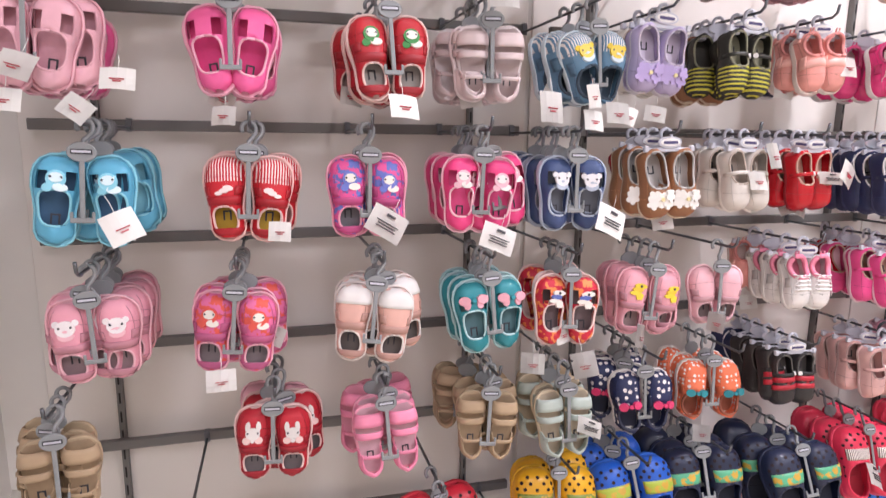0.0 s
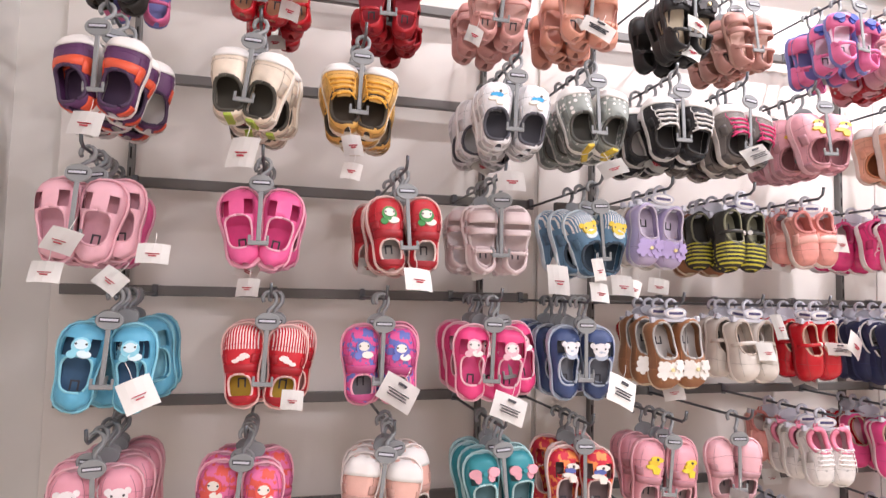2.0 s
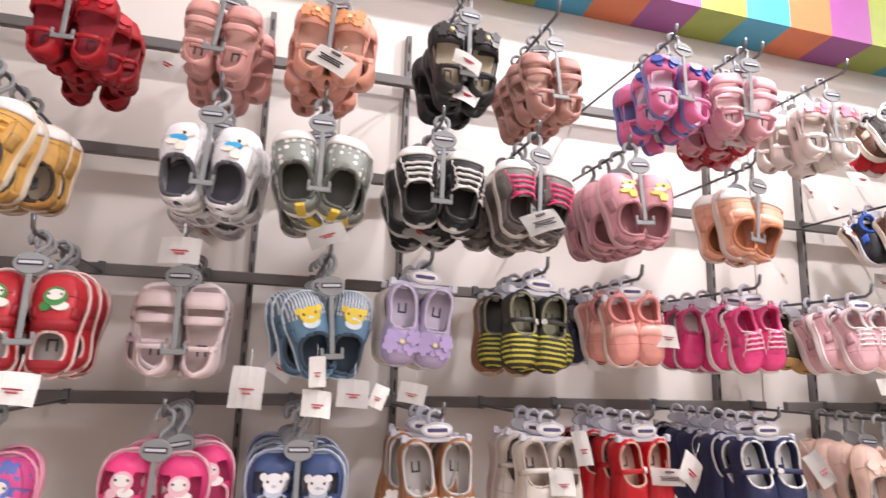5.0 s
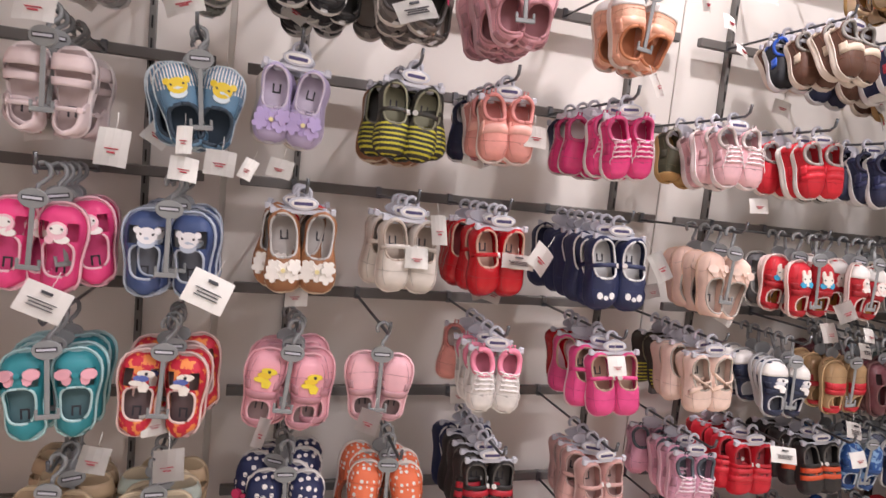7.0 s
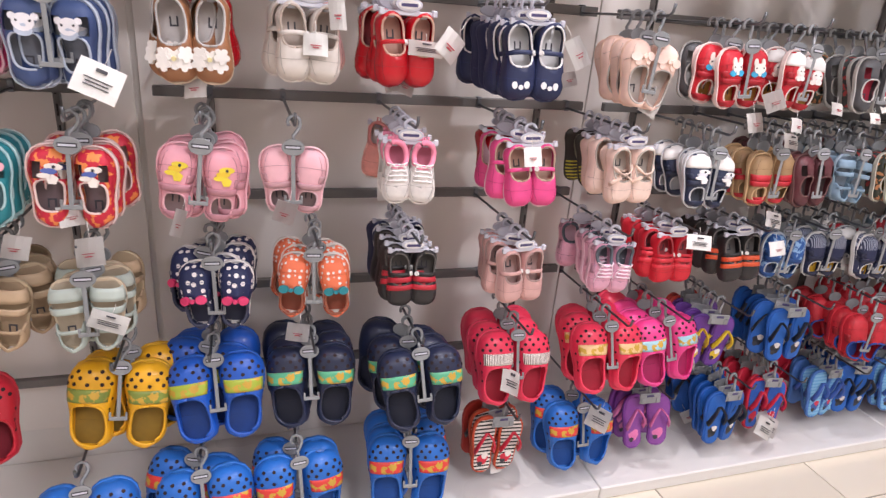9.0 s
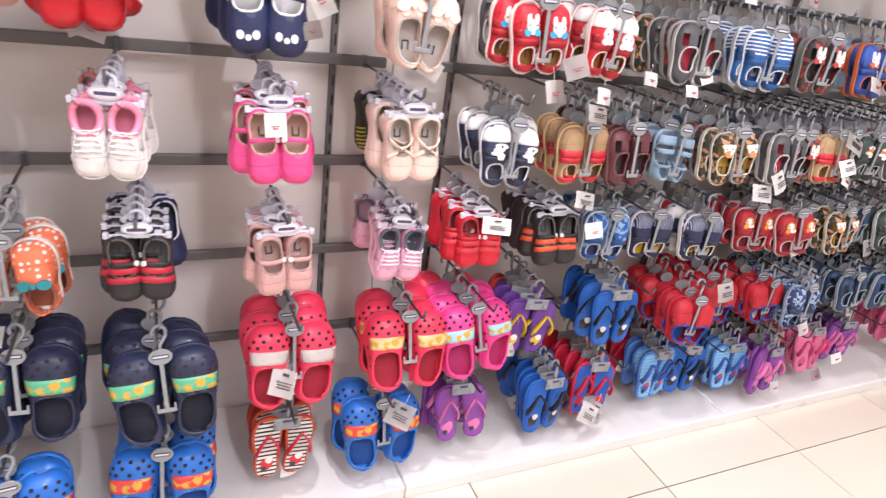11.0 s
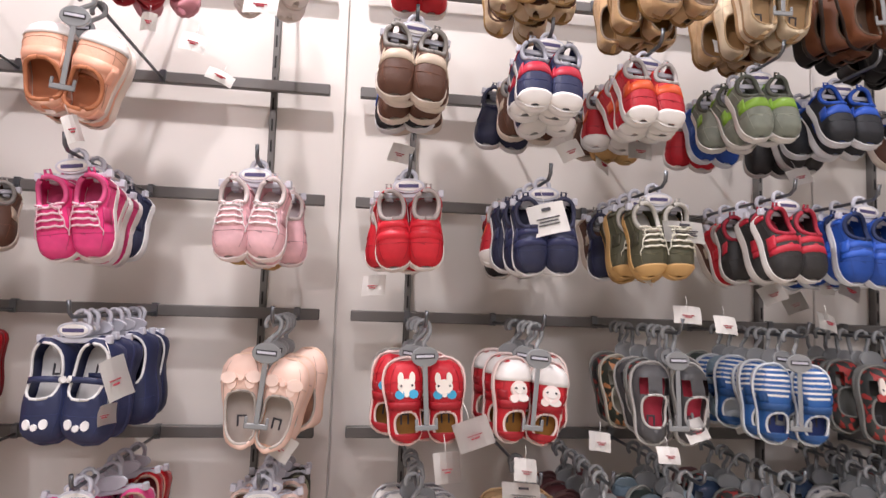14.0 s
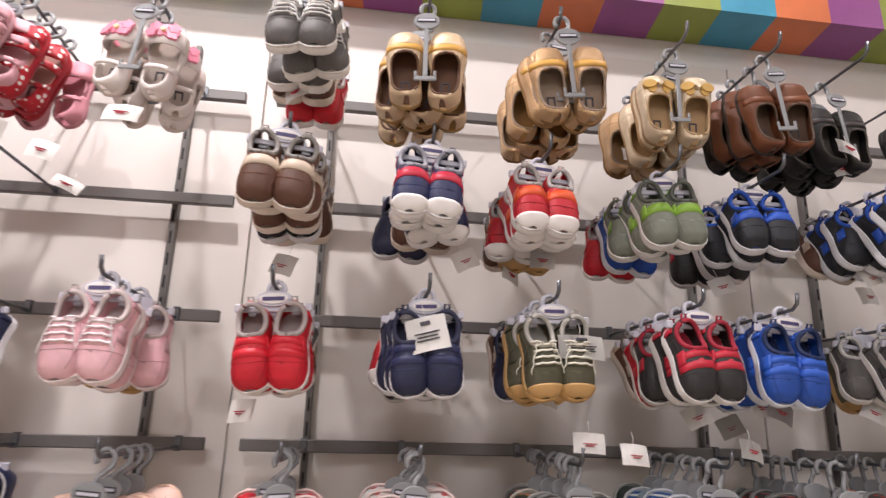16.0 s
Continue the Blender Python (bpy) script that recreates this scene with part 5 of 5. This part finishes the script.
def make_pair(style, full=True):
    """One pair on its hanger; the base lies where the hook rests on the peg."""
    kind, words = STYLES[style][0], STYLES[style][6]
    length, width, heights, thick = form_of(style)[:4]
    clipped = kind in "NM"
    noun = "clogs" if kind == "C" else "flip_flops" if kind == "F" else "shoes"
    base = tagged(new({"clogs": "clog_pair", "flip_flops": "flip_flop_pair"}.get(noun, "sandal_pair" if kind in "SO" else "shoe_pair")), words + " on a plastic hanger", "shoes", "shoes on the wall rack")
    hanger = part("hanger", CLIP if clipped else FLAT if kind == "F" else RING, None, base, "pale clip hanger" if clipped else "grey plastic hanger")
    if full:
        part("label", CLIP_LABEL if clipped else FLAT_LABEL if kind == "F" else RING_LABEL, None, hanger)
    for side in (-1, 1):
        if (style, side) not in PIECES:
            PIECES[style, side] = shoe_parts(style, side)
        pieces = PIECES[style, side]
        body = part(pieces[0][0], pieces[0][1], None, base)
        gap = width * {"S": 0.535, "C": 0.52, "F": 0.54}.get(kind, 0.535)
        if clipped:
            m = pose(side * gap, 0.022, -0.050, 0, side * 3, 0) @ toe_down({"fuchsia": 78, "pink_sneaker": 70, "boots": 74, "pink_trainer": 76}.get(style, (60 if style in ("brown_bar", "navy_white", "red_white", "green_grey", "blue_white", "grey_boat") else 70) if kind == "N" else 76)) @ pose(0, length / 2, 0)
        else:
            splay = SPLAY.get(style, {"K": 6 + mark(style, 4), "S": mark(style, 6) - 1, "P": 2, "C": mark(style, 4)}.get(kind, mark(style, 7) - 1))
            m = pose(side * (gap + 0.22 * length * math.sin(radians(max(0, splay)))), 0.020 if kind in "CK" else 0.012, -0.046 if kind == "C" else -0.063, 0, side * splay, side * (mark(style, 9) * 2.5 - 10)) @ pose(0, 0, -length / 2, 90 + (side * 2), 0, 0)
        body.matrix_local = m
        for name, me, label in pieces[1:]:
            if not full and name not in ("sole", "toe_cap"):
                continue
            tagged(part(name, me, None, body, label), kind="stuff" if name == "vent_pattern" else "")
    return base


def hang(style, m, full=True):
    if (style, full) not in PAIRS:
        PAIRS[style, full] = make_pair(style, full)
        PAIRS[style, full].matrix_world = m
        return PAIRS[style, full]
    return copy_thing(PAIRS[style, full], m)


def peg_mesh():
    bm = bmesh.new()
    length = RAIL_Y - TIP_Y + 0.055
    tube(bm, [(0, -0.004, -0.006), (0, -length * 0.5, -0.004), (0, -length + 0.016, -0.002), (0, -length + 0.004, 0.006), (0, -length, 0.024)], 0.0034, 6)
    box(bm, -0.007, 0.007, -0.004, -0.0004, -0.014, 0.0128, 0.001)
    box(bm, -0.006, 0.006, -0.003, 0.014, 0.0129, 0.0155, 0.0008)
    return mesh_of("display_peg", bm, STEEL)


# Paper tags on the foremost pairs, rail by rail: (the peg's place, along, down, width, height, tilt).
HUNG = [
    [(2.035, 0.038, -0.087, 0.075, 0.065, 30), (2.577, 0.147, -0.183, 0.075, 0.065, 28), (2.776, -0.001, -0.211, 0.075, 0.065, 25)],
    [(1.792, -0.032, -0.175, 0.067, 0.065, 25)],
    [(0.807, 0.04, -0.141, 0.071, 0.036, 25), (1.26, -0.037, -0.24, 0.052, 0.042, 10), (2.469, 0.093, -0.082, 0.056, 0.042, 0), (2.998, 0.125, -0.295, 0.072, 0.059, -5), (3.699, 0.063, -0.202, 0.075, 0.058, 5)],
    [(0.116, -0.017, -0.222, 0.054, 0.041, -4), (0.816, -0.09, -0.246, 0.051, 0.044, 3), (0.816, 0.031, -0.253, 0.055, 0.055, -12), (1.04, -0.034, -0.21, 0.022, 0.055, 12), (1.212, -0.016, -0.189, 0.044, 0.045, 15), (1.741, -0.007, -0.065, 0.039, 0.044, -3), (2.264, -0.023, -0.285, 0.069, 0.039, 2), (2.468, 0.001, -0.233, 0.068, 0.042, 15), (2.948, 0.083, -0.224, 0.075, 0.048, 10), (3.16, -0.078, -0.188, 0.075, 0.055, -15), (3.361, 0.027, -0.148, 0.075, 0.048, -10), (3.361, 0.032, -0.08, 0.075, 0.05, 25)],
    [(-0.125, 0.062, -0.182, 0.057, 0.057, -25), (0.151, 0.055, -0.198, 0.04, 0.037, 3), (0.37, 0.03, -0.187, 0.075, 0.056, 30), (0.607, 0.034, -0.223, 0.075, 0.054, 20), (0.807, 0.073, -0.194, 0.075, 0.062, 25), (1.244, 0.008, -0.113, 0.046, 0.042, 0), (1.244, 0.047, -0.055, 0.031, 0.06, -5), (1.434, 0.031, -0.105, 0.073, 0.03, 4), (1.434, 0.082, -0.096, 0.052, 0.058, 40), (1.718, 0.075, -0.151, 0.032, 0.031, -15), (1.718, 0.086, -0.096, 0.039, 0.065, -25), (2.268, 0.03, -0.233, 0.042, 0.048, -4), (2.268, 0.075, -0.182, 0.06, 0.048, -15), (2.469, -0.017, -0.277, 0.075, 0.038, 4), (2.469, -0.014, -0.237, 0.04, 0.036, 3), (2.469, 0.116, -0.183, 0.039, 0.032, 3), (2.717, -0.033, -0.213, 0.042, 0.028, 4)],
    [(-0.182, -0.023, -0.238, 0.049, 0.04, 0), (-0.182, -0.004, -0.183, 0.059, 0.046, 15), (-0.182, 0.082, -0.248, 0.045, 0.041, 35), (-0.182, 0.146, -0.199, 0.053, 0.039, 0), (0.126, -0.011, -0.259, 0.04, 0.036, 0), (0.403, 0.008, -0.239, 0.056, 0.048, 5), (0.611, 0.116, -0.222, 0.048, 0.064, 4), (0.834, -0.03, -0.244, 0.046, 0.043, 10), (0.834, -0.027, -0.195, 0.026, 0.05, 0), (0.834, 0.029, -0.232, 0.051, 0.046, 8), (1.007, -0.054, -0.237, 0.026, 0.039, 15), (1.007, 0.001, -0.225, 0.046, 0.035, 3), (1.42, 0.055, -0.112, 0.05, 0.045, 3), (2.475, 0.002, -0.073, 0.065, 0.058, -12), (2.686, 0.033, -0.088, 0.074, 0.041, 3), (2.686, 0.037, -0.234, 0.049, 0.032, 4), (2.686, 0.11, -0.252, 0.046, 0.033, 6), (2.937, 0.04, -0.243, 0.039, 0.033, 15)],
    [(-0.155, 0.003, -0.24, 0.052, 0.048, 3), (0.112, 0.021, -0.276, 0.052, 0.065, -4), (0.313, -0.008, -0.249, 0.037, 0.048, -10), (0.313, -0.006, -0.299, 0.037, 0.038, 6), (0.64, -0.006, -0.288, 0.057, 0.046, -4), (0.809, 0.017, -0.255, 0.059, 0.038, -20), (1.207, -0.004, -0.193, 0.075, 0.043, -25), (1.701, 0.033, -0.239, 0.023, 0.048, -25), (1.701, 0.113, -0.051, 0.023, 0.037, -6), (1.701, 0.183, -0.071, 0.038, 0.035, 4), (1.701, 0.231, -0.119, 0.043, 0.023, 15)],
    [(0.119, 0.068, -0.196, 0.04, 0.048, 5), (0.635, -0.058, -0.226, 0.037, 0.05, 15), (0.822, 0.01, -0.193, 0.075, 0.045, 25), (1.057, -0.012, -0.159, 0.056, 0.039, 20), (1.978, 0.026, -0.274, 0.055, 0.038, -3)],
]


def tag_of(pair, along, y, down, wide, high, tilt, turn=0.0):
    n = 2 if high > wide * 1.15 else 1 if wide > 0.062 else 0
    w, h = ((0.046, 0.042), (0.072, 0.048), (0.038, 0.054))[n]
    base = pose(along, y, down, -16, tilt, turn) @ Matrix.Diagonal((wide / w, 1, high / h, 1)) @ pose(0, 0, 0.012 + h / 2)
    price.append((pair, n, base))


PEG = peg_mesh()
DARK = ("dark_camo", "grey_sandal", "navy_two", "camo", "dark_animal", "maroon", "navy_bear", "grey_blue")
dice = random.Random(7)
price = []
for k, row in enumerate(STOCK):
    for x, style, count, front, behind in row:
        kind = STYLES[style][0]
        peg = tagged(new("display_peg", PEG), "grey steel display peg clipped on a rail", "peg", "display pegs")
        peg.matrix_world = pose(x, RAIL_Y, rail_z(k))
        step = min({"C": 0.062, "K": 0.052, "N": 0.058, "M": 0.044, "O": 0.046, "P": 0.048, "F": 0.036}.get(kind, 0.040), (RAIL_Y - 0.03 - front) / max(1, count))
        if x > 2.4 and k < 2 or x > 2.55 and 1 < k < 5 or 2.2 < x and 4 < k < 7:
            count = max(count, int((RAIL_Y - 0.045 - front) / step))
        mixed = x > 2.6 and 1 < k < 5
        for i in range(count):
            y = front - 0.005 + step * i + dice.uniform(-0.004, 0.004)
            lean = dice.uniform(-5, 5) + {"C": -18, "S": -5, "K": -3, "O": -4, "P": -3, "F": -4}.get(kind, 0)
            loose = 8 if i == 0 else 17
            m = pose(x + dice.uniform(-0.003, 0.003) * (1 + 2 * (i > 0)), y, rail_z(k) + 0.003, lean, dice.uniform(-6, 6) * (1 + 0.5 * (i > 0)), dice.uniform(-loose, loose) - 2)
            worn = behind if i > count // 2 else style
            if k > 4 and kind == "N" and 1 < i and i == count - 1:
                worn = dice.choice(("red_velcro", "black_red", "navy_tag", "brown_bar", "tan_green"))
            if mixed and i > 1:
                worn = dice.choice(DARK) if dice.random() < 0.6 else behind
            pair = hang(worn, m, i < 2)
            low = -0.030 - form_of(style)[0]
            if i == 0:
                for at, along, down, wide, high, tilt in HUNG[k]:
                    if abs(at - x) < 0.0005:
                        tag_of(pair, along, -0.045, down, wide, high, tilt, dice.uniform(-14, 14))
            elif dice.random() < 0.22:
                tag_of(pair, dice.uniform(-0.04, 0.05), -0.034, low + dice.uniform(-0.04, 0.01), 0.046, 0.040, dice.uniform(-28, 28), dice.uniform(-20, 20))
            if i == 0 and x > 3.3 and dice.random() < 0.45:
                tag_of(pair, dice.uniform(-0.04, 0.04), -0.045, low + dice.uniform(-0.03, 0.06), 0.05, 0.042, dice.uniform(-25, 25))
for pair, n, m in price:
    part("price_tag", TAGS[n], None, pair, "white paper price tag with small print").matrix_local = m

# ---- the rack: panels, posts, rails, plinth ----
for a, b in BAYS:
    bay = tagged(new("wall_panel", mesh_of("wall_panel", box(bmesh.new(), a - 0.033, b + 0.033, WALL - 0.012, WALL - 0.001, 0.16, 2.40, 0.0015), PANEL)), "off-white laminate back panel of the rack", "panel", kind="structure")
    for x in (a + 0.13, b - 0.13):
        post = bmesh.new()
        box(post, x - 0.007, x + 0.007, WALL - 0.034, WALL - 0.0125, 0.14, 2.30, 0.0015)
        # Slots are thin dark bars on the face, their inner shade painted in.
        for n in range(42):
            z = 0.2 + n * 0.05
            box(post, x - 0.002, x + 0.002, WALL - 0.0352, WALL - 0.0338, z, z + 0.028, 0, 1)
        tagged(new("slotted_post", mesh_of("slotted_post", post, RAIL, plain("1a1919", 0.8))), "grey slotted steel post on the back panel", "post", "rack posts", "structure")
    for k in range(8):
        rail = tagged(new("rail", mesh_of("rail", box(bmesh.new(), a, b, RAIL_Y, RAIL_Y + 0.018, rail_z(k) - 0.0125, rail_z(k) + 0.0125, 0.002), RAIL)), "grey steel rail across the rack", "rail", "rack rails", "structure")
        for x in (a + 0.13, b - 0.13):
            part("bracket", box(bmesh.new(), x - 0.006, x + 0.006, RAIL_Y + 0.0182, WALL - 0.0345, rail_z(k) - 0.010, rail_z(k) + 0.010, 0.001), RAIL, rail)

PLINTH_Y, PLINTH_Z = 1.145, 0.045
edges = [LEFT + 0.002, 0.87, 2.105, 3.335, 4.565, RIGHT - 0.002]
for a, b in zip(edges, edges[1:]):
    tagged(new("plinth", mesh_of("plinth", box(bmesh.new(), a + 0.001, b - 0.001, PLINTH_Y, WALL - 0.001, 0.0, PLINTH_Z, 0.004), LAMINATE)), "low white laminate plinth under the rack", "plinth", "rack plinths", "structure")

# ---- the striped bulkhead above the rack ----
BAND = ("96508f", "929f45", "4496b4", "d2764a")
SOFFIT, FACE = 2.475, 1.448
fascia = tagged(new("fascia", mesh_of("fascia", box(bmesh.new(), LEFT + 0.001, RIGHT - 0.001, FACE, WALL - 0.002, SOFFIT, CEIL - 0.002, 0.002), PANEL)), "bulkhead wrapped in purple, green, blue and orange stripes", "fascia", kind="structure")
x, n = 2.310 - 0.155 * 20, 0
while x < RIGHT - 0.2:
    a, b = max(x, LEFT + 0.004), x + 0.155
    if b > LEFT + 0.02:
        bm = bmesh.new()
        line = ((WALL - 0.004, SOFFIT, 0.018), (FACE, SOFFIT, 0.0), (FACE, CEIL - 0.004, 0.0))
        outer = [[bm.verts.new((c + d, y - 0.0032, z - 0.0032)) for y, z, d in line] for c in (a, b)]
        inner = [[bm.verts.new((c + d, y - 0.0003, z - 0.0003)) for y, z, d in line] for c in (a, b)]
        for i in range(2):
            bm.faces.new((outer[0][i], outer[1][i], outer[1][i + 1], outer[0][i + 1]))
            for e in (0, 1):
                bm.faces.new((outer[e][i], outer[e][i + 1], inner[e][i + 1], inner[e][i]))
        part("stripe", bm, plain(BAND[n % 4], 0.55), fascia)
    x += 0.155
    n += 1

# ---- floor tiles ----
tile = mesh_of("tile", box(bmesh.new(), 0.002, 0.598, 0.002, 0.598, -0.006, 0.0, 0.0012), TILE)
floor = bpy.data.objects["floor"]
for i in range(13):
    for j in range(7):
        ob = new("tile", tile)
        ob.parent = floor
        ob.location = (2.91 - 0.6 * 6 + 0.6 * i, 0.965 - 0.6 * j, 0)
